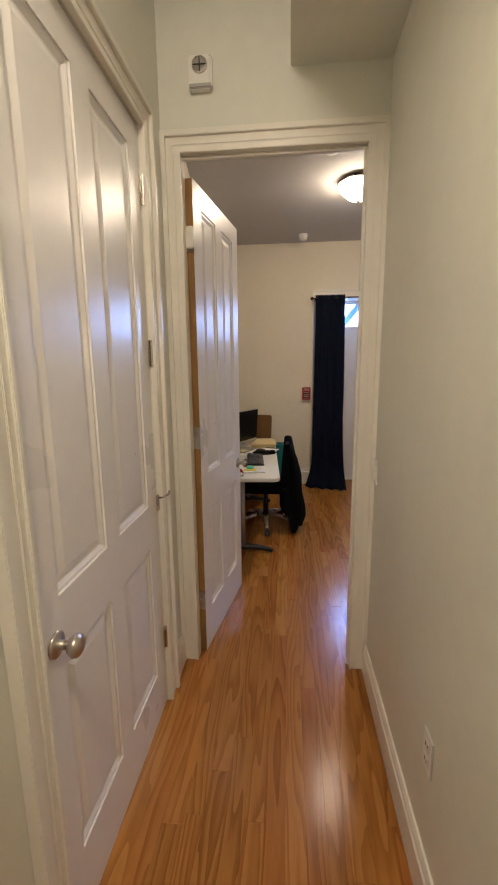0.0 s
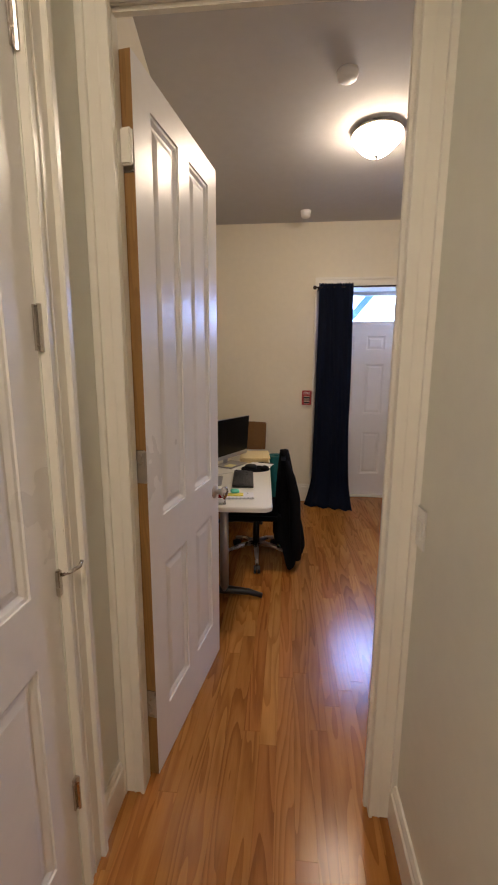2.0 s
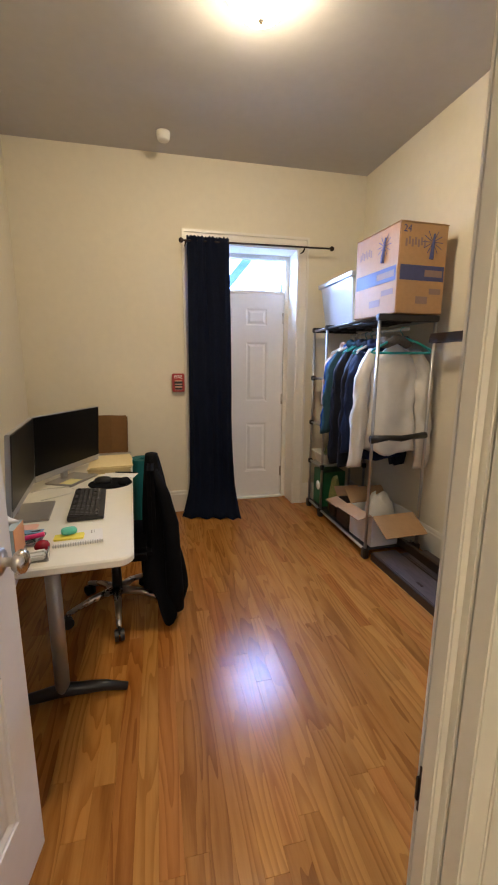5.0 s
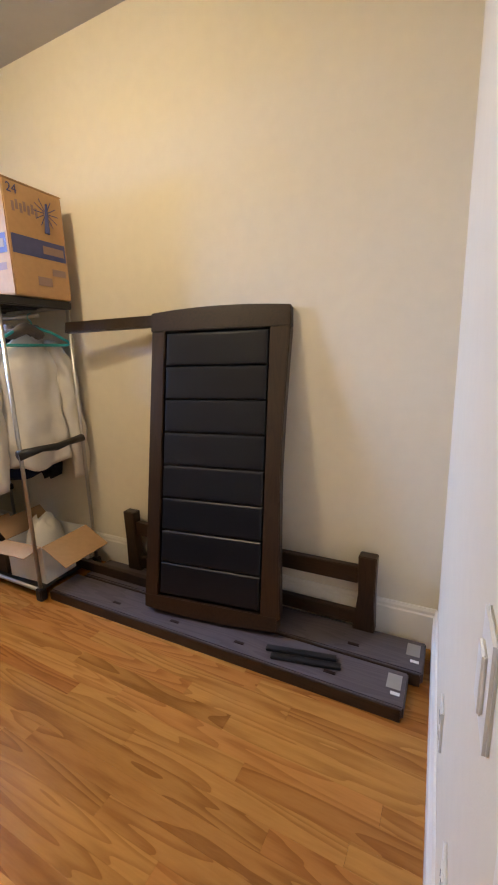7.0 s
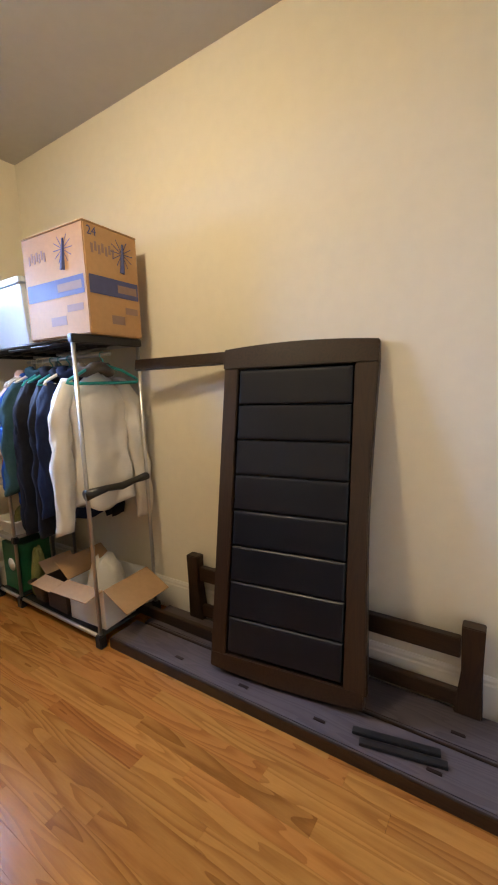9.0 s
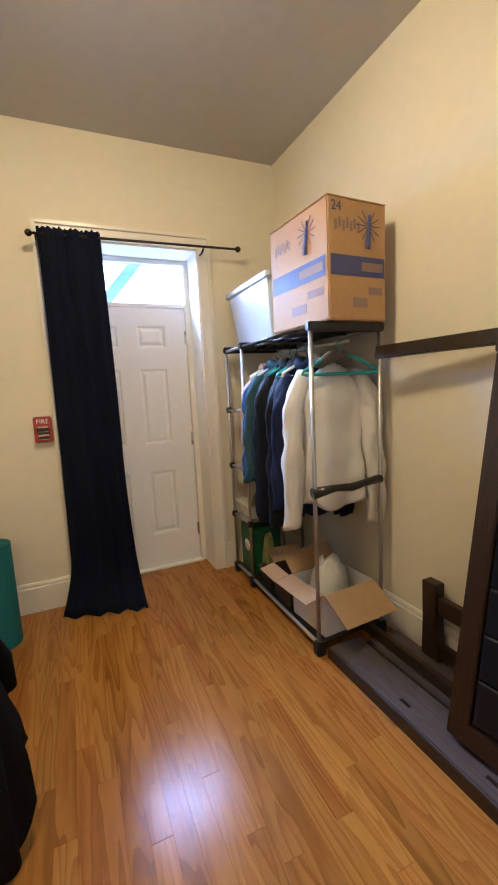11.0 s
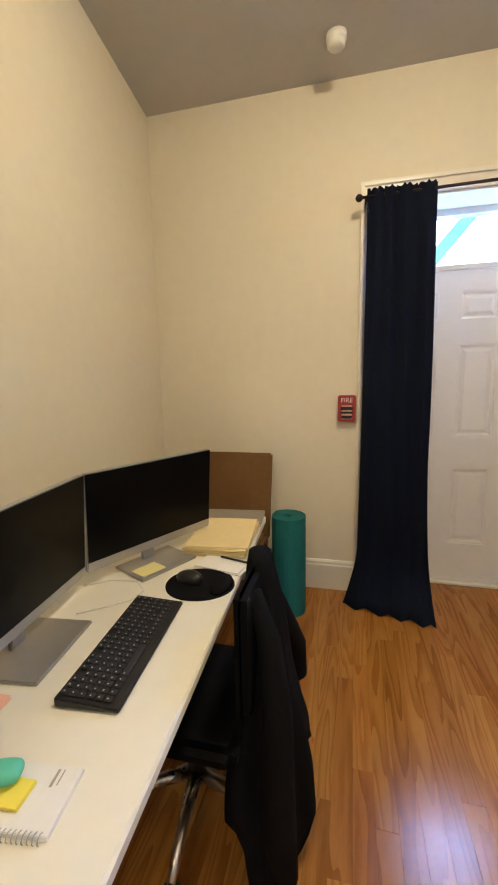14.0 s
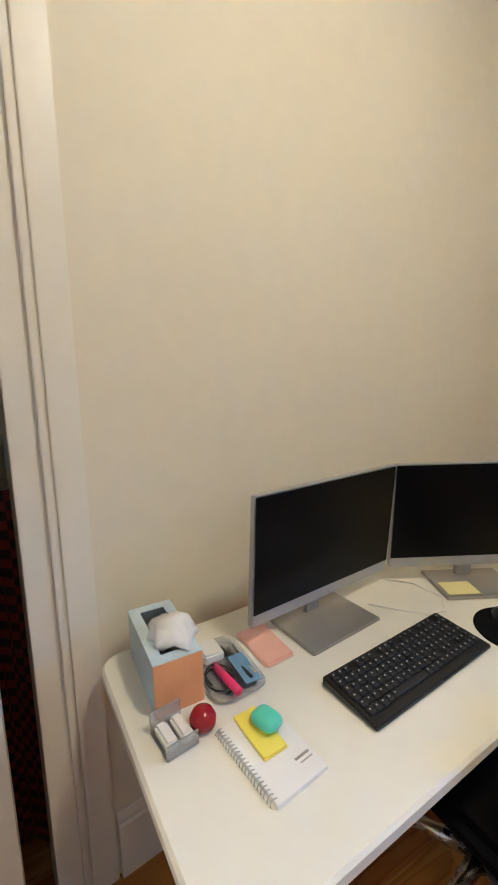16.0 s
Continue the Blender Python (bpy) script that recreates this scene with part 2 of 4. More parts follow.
def boxes(name, items, mat, parent=None, bevel=0.002, m=None, label=""):
    bm = bmesh.new()
    for lo, hi in items:
        add_box(bm, lo, hi, m)
    return solid(name, bm, mat, parent, bevel=bevel, label=label)


def add_loft(bm, rings, cap=True, closed=True):
    rows = [[bm.verts.new(p) for p in r] for r in rings]
    k = len(rows[0])
    for a, b in zip(rows, rows[1:]):
        for i in range(k if closed else k - 1):
            j = (i + 1) % k
            bm.faces.new((a[i], a[j], b[j], b[i]))
    if cap and closed:
        bm.faces.new(rows[0][::-1])
        bm.faces.new(rows[-1])


def add_tube(bm, path, r, sides=10):
    path = [Vector(p) for p in path]
    rings, up = [], None
    for i, p in enumerate(path):
        d = (path[min(i + 1, len(path) - 1)] - path[max(i - 1, 0)]).normalized()
        if up is None:
            up = Vector((0, 0, 1)) if abs(d.z) < 0.9 else Vector((1, 0, 0))
        s = d.cross(up).normalized()
        u = s.cross(d).normalized()
        up = u
        rr = r[i] if isinstance(r, (list, tuple)) else r
        rings.append([p + rr * (math.cos(a) * s + math.sin(a) * u) for a in (2 * math.pi * k / sides for k in range(sides))])
    add_loft(bm, rings)


def tube(name, path, r, mat, parent=None, sides=10, label=""):
    bm = bmesh.new()
    add_tube(bm, path, r, sides)
    return solid(name, bm, mat, parent, smooth=True, label=label)


def tubes(name, paths, r, mat, parent=None, sides=8):
    bm = bmesh.new()
    for p in paths:
        add_tube(bm, p, r, sides)
    return solid(name, bm, mat, parent, smooth=True)


def turned(name, profile, mat, parent=None, m=None, sides=28, label=""):
    """A solid turned about z from (radius, height) pairs."""
    bm = bmesh.new()
    m = m if m is not None else Matrix.Identity(4)
    add_loft(bm, [[m @ Vector((r * math.cos(a), r * math.sin(a), z)) for a in (2 * math.pi * k / sides for k in range(sides))] for r, z in profile])
    return solid(name, bm, mat, parent, smooth=True, label=label)


def text(name, words, size, mat, parent, m):
    cu = bpy.data.curves.new(name, "FONT")
    cu.body, cu.size, cu.align_x, cu.align_y, cu.extrude = words, size, "CENTER", "CENTER", 0.0004
    cu.materials.append(mat)
    ob = new(name, cu)
    ob.parent = parent
    ob.matrix_basis = m
    return ob


def wall(name, p0, p1, thick, z1, mat, holes=(), label=""):
    """A wall from p0 to p1 whose room face is that line; its thickness goes to the right of the line's way."""
    p0, p1 = Vector((*p0, 0)), Vector((*p1, 0))
    d = p1 - p0
    n = d.length
    m = Matrix.Translation(p0) @ Matrix.Rotation(math.atan2(d.y, d.x), 4, "Z")
    parts, at = [], 0.0
    for a0, a1, h0, h1 in sorted(holes):
        if a0 > at:
            parts.append(((at, -thick, 0), (a0, 0, z1)))
        if h0 > 0:
            parts.append(((a0, -thick, 0), (a1, 0, h0)))
        parts.append(((a0, -thick, h1), (a1, 0, z1)))
        at = a1
    parts.append(((at, -thick, 0), (n, 0, z1)))
    ob = boxes(name, parts, mat, bevel=0)
    ob.matrix_basis = m
    return tagged(ob, label, "wall", kind="structure")


def baseboard(p0, p1, h=0.2, label="white painted wooden baseboard with moulded top edge"):
    """Stands on the room side, to the left of the line's way."""
    p0, p1 = Vector((*p0, 0)), Vector((*p1, 0))
    d = p1 - p0
    n = d.length
    bm = bmesh.new()
    prof = [(0, 0), (0.018, 0), (0.018, h - 0.035), (0.013, h - 0.028), (0.013, h - 0.014), (0.007, h), (0, h)]
    add_loft(bm, [[(x, a, b) for a, b in prof] for x in (0, n)])
    ob = solid("baseboard", bm, TRIM)
    ob.matrix_basis = Matrix.Translation(p0) @ Matrix.Rotation(math.atan2(d.y, d.x), 4, "Z")
    return tagged(ob, label, "baseboard", kind="structure")


def casing(name, w, h, wide, m, label, left=True, right=True, bead=0.0, deep=1.0):
    """Door trim round an opening w wide and h high; local x across, y out of the wall, z up."""
    top = h + wide
    items = []
    side = ((0.002, wide - 0.002, 0.018), (wide - 0.022, wide, 0.032), (0.0, 0.012, 0.024), (0.030, 0.036, 0.0215))
    if bead:
        side = ((0.002, wide - 0.002, 0.012), (0.0, 0.012, 0.018), (bead, bead + 0.014, 0.026), (bead + 0.022, bead + 0.034, 0.021))
    for on, s in ((left, -1), (right, 1)):
        if not on:
            continue
        e = 0 if s < 0 else w
        for a, b, y in side:
            x0, x1 = sorted((e + s * a, e + s * b))
            items.append(((x0, 0, 0), (x1, y, {0.002: top - 0.003, 0.0: h + 0.003, 0.03: h + 0.033}.get(a, top))))
    x0, x1 = (-wide if left else 0), (w + wide if right else w)
    for a, b, y in ((0.003, wide - 0.004, 0.0176), (wide - 0.022, wide + 0.001, 0.0316), (0.001, 0.012, 0.0236), (0.030, 0.036, 0.0211)):
        e = {0.003: 0.004, 0.001: wide - 0.010, 0.03: wide - 0.034}.get(a, -0.001)
        items.append(((x0 + (e if left else 0), 0.0005, h + a), (x1 - (e if right else 0), y, h + b)))
    items = [(lo, (hi[0], hi[1] * deep, hi[2])) for lo, hi in items]
    ob = boxes(name, items, TRIM, bevel=0.002)
    ob.matrix_basis = m
    return tagged(ob, label, "door trim", kind="structure")


def panel_door(ob, w, h, panels, mat, thick=0.042):
    """Leaf under ob: local x across, y through, z up; panels are (x0, x1, z0, z1)."""
    xs = sorted({0.0, w, *(p[0] for p in panels), *(p[1] for p in panels)})
    zs = sorted({0.0, h, *(p[2] for p in panels), *(p[3] for p in panels)})
    bm = bmesh.new()
    for x0, x1 in zip(xs, xs[1:]):
        for z0, z1 in zip(zs, zs[1:]):
            cx, cz = (x0 + x1) / 2, (z0 + z1) / 2
            if not any(p[0] < cx < p[1] and p[2] < cz < p[3] for p in panels):
                add_box(bm, (x0, 0, z0), (x1, thick, z1))
    bmesh.ops.remove_doubles(bm, verts=bm.verts, dist=1e-5)
    bm.verts.index_update()
    twins = {}
    for f in bm.faces:
        twins.setdefault(frozenset(v.index for v in f.verts), []).append(f)
    bmesh.ops.delete(bm, geom=[f for fs in twins.values() if len(fs) > 1 for f in fs], context="FACES")
    solid("leaf", bm, mat, ob)
    for x0, x1, z0, z1 in panels:
        bm = bmesh.new()
        rings = []
        for inset, y in ((-0.001, 0.006), (0.010, 0.006), (0.022, 0.013), (0.030, 0.013), (0.050, 0.006)):
            rings.append([(x0 + inset, y, z0 + inset), (x1 - inset, y, z0 + inset), (x1 - inset, y, z1 - inset), (x0 + inset, y, z1 - inset)])
        back = [[(x, thick - y, z) for x, y, z in r] for r in rings][::-1]
        add_loft(bm, rings[::-1] + back[::-1])
        solid("panel", bm, mat, ob)


def knob(parent, x, y, z, s, name="knob"):
    """Round knob with rose on the face at y, pointing along s."""
    m = Matrix.Translation((x, y, z)) @ Matrix.Rotation(-s * math.pi / 2, 4, "X")
    turned(name, [(0.001, 0), (0.033, 0), (0.033, 0.005), (0.026, 0.009), (0.012, 0.012), (0.011, 0.032), (0.022, 0.038), (0.029, 0.049), (0.027, 0.060), (0.015, 0.067), (0.001, 0.068)], NICKEL, parent, m, 24, "satin nickel knob")


def hinge(parent, x, y, z):
    bm = bmesh.new()
    add_box(bm, (x - 0.016, y - 0.002, z - 0.05), (x + 0.016, y + 0.003, z + 0.05))
    add_tube(bm, [(x, y + 0.006, z - 0.053), (x, y + 0.006, z + 0.053)], 0.007, 8)
    solid("hinge", bm, NICKEL, parent, label="nickel butt hinge")


# ---- structure ----
H = 3.02
HL, HR = 0.17, 1.122          # hall faces
YS, YH = 2.607, 2.562         # south wall at the doorway: room face, hall face
YN = 5.966                    # north wall face
S0, S1 = (0.02, 2.560), (2.9, 2.690)
W0, W1 = (0.124, 2.575), (-0.30, YN)
E0, E1 = (2.705, 2.684), (2.665, YN)
JL, JR, JH = 0.255, 1.04, 2.43

wall("wall_north", (E1[0] + 0.2, YN), (W1[0] - 0.2, YN), 0.30, H, PAINT, [(E1[0] + 0.2 - 2.035, E1[0] + 0.2 - 1.10, 0, 2.37)], "cream painted room wall with a recessed front door")
wall("wall_east", (E0[0] + 0.0024, E0[1] - 0.2), (E1[0], YN), 0.15, H, PAINT, (), "plain cream painted wall of the room")
wd = Vector((W0[0] - W1[0], W0[1] - W1[1]))
wl = wd.length
wu = wd / wl


def west(y):
    """A point of the west wall's face."""
    s = (y - W1[1]) / (W0[1] - W1[1])
    return Vector((W1[0] + s * (W0[0] - W1[0]), y))


def south_y(x):
    return S0[1] + (x - S0[0]) / (S1[0] - S0[0]) * (S1[1] - S0[1])


cl0, cl1 = (west(3.475) - Vector(W1)).length, (west(2.79) - Vector(W1)).length
wall("wall_west", W1, W0, 0.12, H, PAINT, [(cl0, cl1, 0, 2.36)], "plain cream painted wall with a closet opening")
wall("wall_south", S0, S1, 0.02, H, PAINT, [(JL - 0.036, JR - 0.002, 0, JH + 0.017)], "cream painted wall with the hall doorway")
wall("wall_hall_west", (HL, YH - 0.002), (HL, -1.6), 0.14, H, HALL, [(YH - 0.002 - 2.262, YH - 0.002 - 1.404, 0, 2.40)], "pale sage painted hall wall with a closed door")
wall("wall_hall_east", (HR, -1.6), (HR, YH - 0.002), 0.12, H, HALL, (), "pale sage painted plain hall wall")
wall("wall_hall_end", (HL - 0.1, -1.6), (HR + 0.1, -1.6), 0.12, H, HALL, (), "pale sage painted wall closing the hall")
tagged(box("wall_hall_face", (HL, YH - 0.022, JH + 0.018), (HR, YH - 0.0005, H), HALL, bevel=0), "pale sage painted wall above the hall doorway", "wall", kind="structure")
tagged(box("ceiling_room", (-0.8, YS - 0.05, H), (3.0, YN + 0.3, H + 0.1), CEIL, bevel=0), "flat white painted room ceiling, greyed in colour for its dim light", "ceiling", kind="structure")
tagged(box("ceiling_hall", (0.0, -1.75, H - 0.02), (1.3, YH - 0.006, H + 0.1), CEIL, bevel=0), "flat white painted hall ceiling, greyed in colour for its dim light", "ceiling", kind="structure")
tagged(box("soffit", (0.72, -1.6, 2.72), (HR, YH - 0.007, H - 0.021), HALL, bevel=0.004), "pale painted boxed soffit along the hall ceiling", "soffit", kind="structure")
tagged(box("subfloor", (-0.8, -1.75, -0.12), (3.0, 6.32, -0.022), GROUNDM, bevel=0), "dark subfloor beneath the oak planks", "floor", kind="structure")
tagged(box("ground", (-60, 6.4, -0.9), (60, 130, -0.8), GROUNDM, bevel=0), "grey paved ground outside the front door", "ground", kind="structure")

# doorway between hall and room
jamb = boxes("jamb", [((JL - 0.018, YH - 0.004, 0), (JL, YS - 0.006, JH)), ((JR, YH - 0.004, 0), (JR + 0.018, YS - 0.006, JH)), ((JL - 0.018, YH - 0.004, JH), (JR + 0.018, YS - 0.006, JH + 0.018)),
                      ((JR - 0.011, YH + 0.004, 0), (JR, YH + 0.025, JH)), ((JL, YH + 0.004, JH - 0.011), (JR, YH + 0.025, JH))], TRIM)
tagged(jamb, "white painted door jamb with stop bead", "door jamb", kind="structure")
casing("trim_hall_doorway", JR - JL, JH, 0.086, Matrix.Translation((JR, YH - 0.006, 0)) @ Matrix.Rotation(math.pi, 4, "Z"), "white moulded casing round the hall doorway", True, True)
casing("trim_room_doorway", JR - JL + 0.008, JH, 0.062, Matrix.Translation((JL, south_y(JL), 0)) @ Matrix.Rotation(math.atan2(S1[1] - S0[1], S1[0] - S0[0]), 4, "Z") @ Matrix.Translation((0, 0.001, 0)), "white moulded casing on the room side of the doorway", False, True, deep=0.32)

strike = boxes("strike_plate", [((JR - 0.0015, YS - 0.032, 0.865), (JR - 0.0002, YS - 0.007, 0.925)), ((JR - 0.004, YS - 0.009, 0.88), (JR - 0.0002, YS - 0.0055, 0.91))], BRONZE, bevel=0)
tagged(strike, "dark metal strike plate on the door jamb", "strike plate")

# open hall door
h0, h1 = Vector((0.287, 2.605)), Vector((0.397, 3.310))
ang = math.atan2((h1 - h0).y, (h1 - h0).x)
odoor = thing("door_1", "white four-panel wooden door standing open into the room", "door", Matrix.Translation((h0.x, h0.y, 0.008)) @ Matrix.Rotation(ang, 4, "Z"), kind="structure")
ow = (h1 - h0).length
FOUR = lambda w, h: [(x0, x1, z0, z1) for x0, x1 in ((0.105, w / 2 - 0.05), (w / 2 + 0.05, w - 0.105)) for z0, z1 in ((0.215, 0.80), (0.98, h - 0.10))]
panel_door(odoor, ow, 2.355, FOUR(ow, 2.355), DOOR)
box("hinge_edge", (-0.0025, 0.001, 0.001), (-0.0002, 0.041, 2.354), RAWEDGE, odoor, 0, label="bare yellow-brown wood edge")
knob(odoor, ow - 0.06, 0.0, 0.905, -1)
knob(odoor, ow - 0.06, 0.042, 0.905, 1)
for z in (0.3, 1.18, 2.1):
    boxes("hinge", [((-0.006, 0.0, z - 0.055), (-0.0026, 0.036, z + 0.055)), ((-0.014, 0.036, z - 0.055), (-0.004, 0.048, z + 0.055))], NICKEL, odoor, label="nickel butt hinge")

box("hinge_plate", (-0.030, -0.006, 2.055), (-0.0145, 0.030, 2.150), TRIM, odoor, 0.005, label="cream painted hinge leaf")

# closed door in the hall's side wall
ld = thing("door_2", "closed white four-panel wooden door with nickel knob", "door", Matrix.Translation((HL - 0.004, 2.255, 0.008)) @ Matrix.Rotation(-math.pi / 2, 4, "Z"), kind="structure")
lw = 0.855
ld.matrix_basis = Matrix.Translation((HL - 0.004, 2.2605, 0.004)) @ Matrix.Rotation(-math.pi / 2, 4, "Z") @ Matrix.Translation((0, -0.042, 0))
panel_door(ld, lw, 2.39, FOUR(lw, 2.39), DOOR)
knob(ld, lw - 0.075, 0.042, 0.87, 1)
for z in (0.33, 1.585, 2.18):
    hinge(ld, -0.003, 0.046, z)
lt = boxes("latch", [((-0.012, 0.043, 0.93), (0.012, 0.055, 1.0))], NICKEL, ld, 0.003, label="small nickel flip latch")
tube("latch_hook", [(0.0, 0.056, 0.985), (-0.01, 0.075, 0.99), (-0.035, 0.085, 0.992), (-0.05, 0.083, 1.0)], 0.005, NICKEL, ld)
casing("trim_side_door", 0.857, 2.399, 0.095, Matrix.Translation((HL, 2.262, 0)) @ Matrix.Rotation(-math.pi / 2, 4, "Z"), "white moulded casing round the hall side door")

# closet behind the open door
boxes("wall_closet", [((-0.75, 2.70, 0), (-0.62, 3.62, H)), ((-0.62, 2.62, 0), (-0.02, 2.70, H)), ((-0.62, 3.56, 0), (-0.16, 3.62, H))], PAINT, bevel=0)
tagged(bpy.data.objects["wall_closet"], "unlit painted closet walls", "wall", kind="structure")
wang = math.atan2(wu.y, wu.x)
casing("trim_closet", cl1 - cl0, 2.36, 0.150, Matrix.Translation((*(Vector(W1) + cl0 * wu), 0)) @ Matrix.Rotation(wang, 4, "Z"), "white moulded casing round the closet opening", bead=0.058)
cd = thing("door_3", "white closet door left slightly ajar", "door", Matrix.Translation((0.122, 2.80, 0.01)) @ Matrix.Rotation(math.atan2(0.605, -0.012), 4, "Z"), kind="structure")
panel_door(cd, 0.615, 2.33, FOUR(0.615, 2.33), DOOR, 0.036)
knob(cd, 0.56, 0.0, 0.86, -1)

# front door
fd = thing("door_4", "white six-panel steel front door, closed", "door", Matrix.Translation((1.985, 6.212, 0.02)) @ Matrix.Rotation(math.pi, 4, "Z"), kind="structure")
fd.matrix_basis = Matrix.Translation((1.112, 6.212, 0.02))
fp = []
for z0, z1 in ((0.26, 0.77), (0.975, 1.56), (1.70, 1.875)):
    fp += [(0.15, 0.375, z0, z1), (0.495, 0.72, z0, z1)]
panel_door(fd, 0.873, 1.995, fp, FDOOR, 0.045)
knob(fd, 0.07, 0.0, 0.95, -1)
for z in (0.25, 1.0, 1.78):
    hinge(fd, 0.876, -0.004, z)
fr = boxes("trim_front_door", [((1.10, 5.95, 0), (1.108, 6.266, 2.37)), ((1.989, 6.19, 0), (2.035, 6.266, 2.37)), ((2.027, 5.955, 0), (2.035, 6.19, 2.37)),
                               ((1.108, 5.955, 2.362), (2.027, 6.266, 2.37)), ((1.108, 6.19, 2.325), (1.989, 6.266, 2.362)), ((1.108, 6.20, 2.02), (1.989, 6.262, 2.048)),
                               ((1.108, 6.17, 0.001), (2.0, 6.29, 0.016))], TRIM)
tagged(fr, "white painted frame and reveal of the front door", "door frame", kind="structure")
casing("trim_front_casing", 0.935, 2.37, 0.095, Matrix.Translation((2.035, YN, 0)) @ Matrix.Rotation(math.pi, 4, "Z"), "white flat casing round the front door")
gl = box("window_1", (1.108, 6.228, 2.048), (1.989, 6.234, 2.325), CLEAR, bevel=0)
gl.visible_shadow = False
tagged(gl, "clear glass transom pane above the front door", "window", kind="structure")
beam = box("stair_stringer", (-0.04, 0, -0.26), (0.04, 0.02, 0.26), TIMBER, bevel=0.004)
beam.matrix_basis = Matrix.Translation((1.545, 6.37, 2.22)) @ Matrix.Rotation(radians(40), 4, "Y")
tagged(beam, "blue-grey timber stair brace outside the glass", "stringer", kind="structure")
house = box("backdrop", (-12, 60, -0.8), (16, 60.3, 14), BACK, bevel=0)
tagged(house, "pale far house wall across the street", "backdrop", kind="structure")

# baseboards
baseboard((E0[0], YS), (E1[0], YN))
baseboard((1.005, YN), (W1[0], YN))
baseboard((E1[0], YN), (2.132, YN))
baseboard(W1, tuple(west(3.63)))
baseboard((1.152, south_y(1.152)), (E0[0], south_y(E0[0])))
baseboard((HR, -1.6), (HR, YH - 0.03), 0.15)
baseboard((HL, YH - 0.04), (HL, 2.365), 0.15)
baseboard((HL, 1.29), (HL, -1.6), 0.15)


# ---- lamps and fixtures ----
def dome_lamp(x, y, z, glow):
    ob = thing("ceiling_lamp", "flush dome ceiling lamp with frosted glass, lit", "ceiling lamp", Matrix.Translation((x, y, z)), group="dome lamps")
    turned("base", [(0.001, 0), (0.13, 0), (0.14, -0.012), (0.158, -0.020), (0.164, -0.030), (0.160, -0.036), (0.152, -0.034), (0.152, -0.022), (0.001, -0.022)], NICKEL, ob, sides=40, label="bronze-nickel rim")
    bowl = turned("shade", [(0.157, -0.036), (0.158, -0.052), (0.146, -0.070), (0.122, -0.095), (0.095, -0.122), (0.066, -0.142), (0.030, -0.150), (0.012, -0.151)], glow, ob, sides=40, label="glowing frosted glass bowl")
    turned("finial", [(0.001, -0.145), (0.012, -0.147), (0.016, -0.156), (0.009, -0.165), (0.004, -0.172), (0.001, -0.173)], NICKEL, ob, sides=16)
    return ob


dome_lamp(1.272, 4.335, H, GLOBE)
dome_lamp(0.535, 0.62, H - 0.02, GLOBEH)


def smoke_detector(x, y, z, r, h, base):
    ob = thing("smoke_detector", "round white plastic ceiling smoke detector", "smoke detector", Matrix.Translation((x, y, z)), group="smoke detectors")
    turned("body", [(0.001, 0), (r, 0), (r, -h * 0.45), (r * 0.93, -h * 0.5), (r * 0.88, -h * 0.55), (r * 0.9, -h * 0.8), (r * 0.7, -h), (0.001, -h)], WHITEP, ob)
    if base:
        box("mount", (-r * 1.15, -r * 1.15, -0.012), (r * 1.15, r * 1.15, 0), WHITEP, ob, 0.004)


smoke_detector(1.008, 3.80, H, 0.055, 0.04, False)
smoke_detector(0.872, 5.66, H, 0.050, 0.058, False)
al = thing("door_chime", "small white alarm sounder box with round grille", "alarm", Matrix.Translation((0.355, YH - 0.022, 2.71)))
box("body", (-0.048, -0.035, -0.062), (0.048, 0, 0.062), WHITEP, al, 0.008)
turned("grille", [(0.001, 0.034), (0.028, 0.036), (0.031, 0.034), (0.031, 0.040), (0.026, 0.040), (0.001, 0.038)], NICKEL, al, Matrix.Translation((0, 0, 0.02)) @ Matrix.Rotation(math.pi / 2, 4, "X"))
boxes("slots", [((-0.026, -0.0415, 0.018), (0.026, -0.0375, 0.022)), ((-0.002, -0.0415, -0.006), (0.002, -0.0375, 0.046))], BLACKP, al, 0)
box("bar", (-0.045, -0.038, -0.058), (0.045, -0.034, -0.045), GREYL, al, 0.001)

fa = thing("fire_alarm", "red fire alarm pull station with white lettering", "fire alarm", Matrix.Translation((0.945, YN, 1.20)))
box("body", (-0.053, -0.045, -0.08), (0.053, 0, 0.08), REDF, fa, 0.006)
box("face", (-0.030, -0.048, -0.064), (0.030, -0.045, 0.020), PEACHC, fa, 0.001)
text("lettering", "FIRE", 0.04, PAPER, fa, Matrix.Translation((0, -0.047, 0.05)) @ Matrix.Rotation(math.pi / 2, 4, "X"))
boxes("handle", [((-0.036, -0.058, -0.008), (0.036, -0.048, 0.012)), ((-0.036, -0.052, -0.03), (0.036, -0.048, -0.018)), ((-0.03, -0.052, -0.06), (0.03, -0.048, -0.042))], BLACKP, fa, 0.002)


def wall_plate(name, label, m, holes, gang=1):
    ob = thing(name, label, name.replace("_", " "), m, group="wall plates")
    w = 0.036 * gang + (0.01 if gang > 1 else 0)
    box("plate", (-w, 0, -0.06), (w, 0.006, 0.06), WHITEP, ob, 0.003)
    if holes:
        boxes("socket", [((-0.017, 0.006, z - 0.016), (0.017, 0.0085, z + 0.016)) for z in (-0.024, 0.024)], WHITEP, ob)
        for x in (-0.007, 0.007):
            for z in (-0.024, 0.024):
                box("slot", (x - 0.0015, 0.0086, z - 0.006), (x + 0.0015, 0.0092, z + 0.006), BLACKP, ob, 0)
    else:
        for g in range(gang):
            cx = (g - (gang - 1) / 2) * 0.046
            box("rocker", (cx - 0.016, 0.006, -0.033), (cx + 0.016, 0.011, 0.033), WHITEP, ob, 0.002)
    return ob


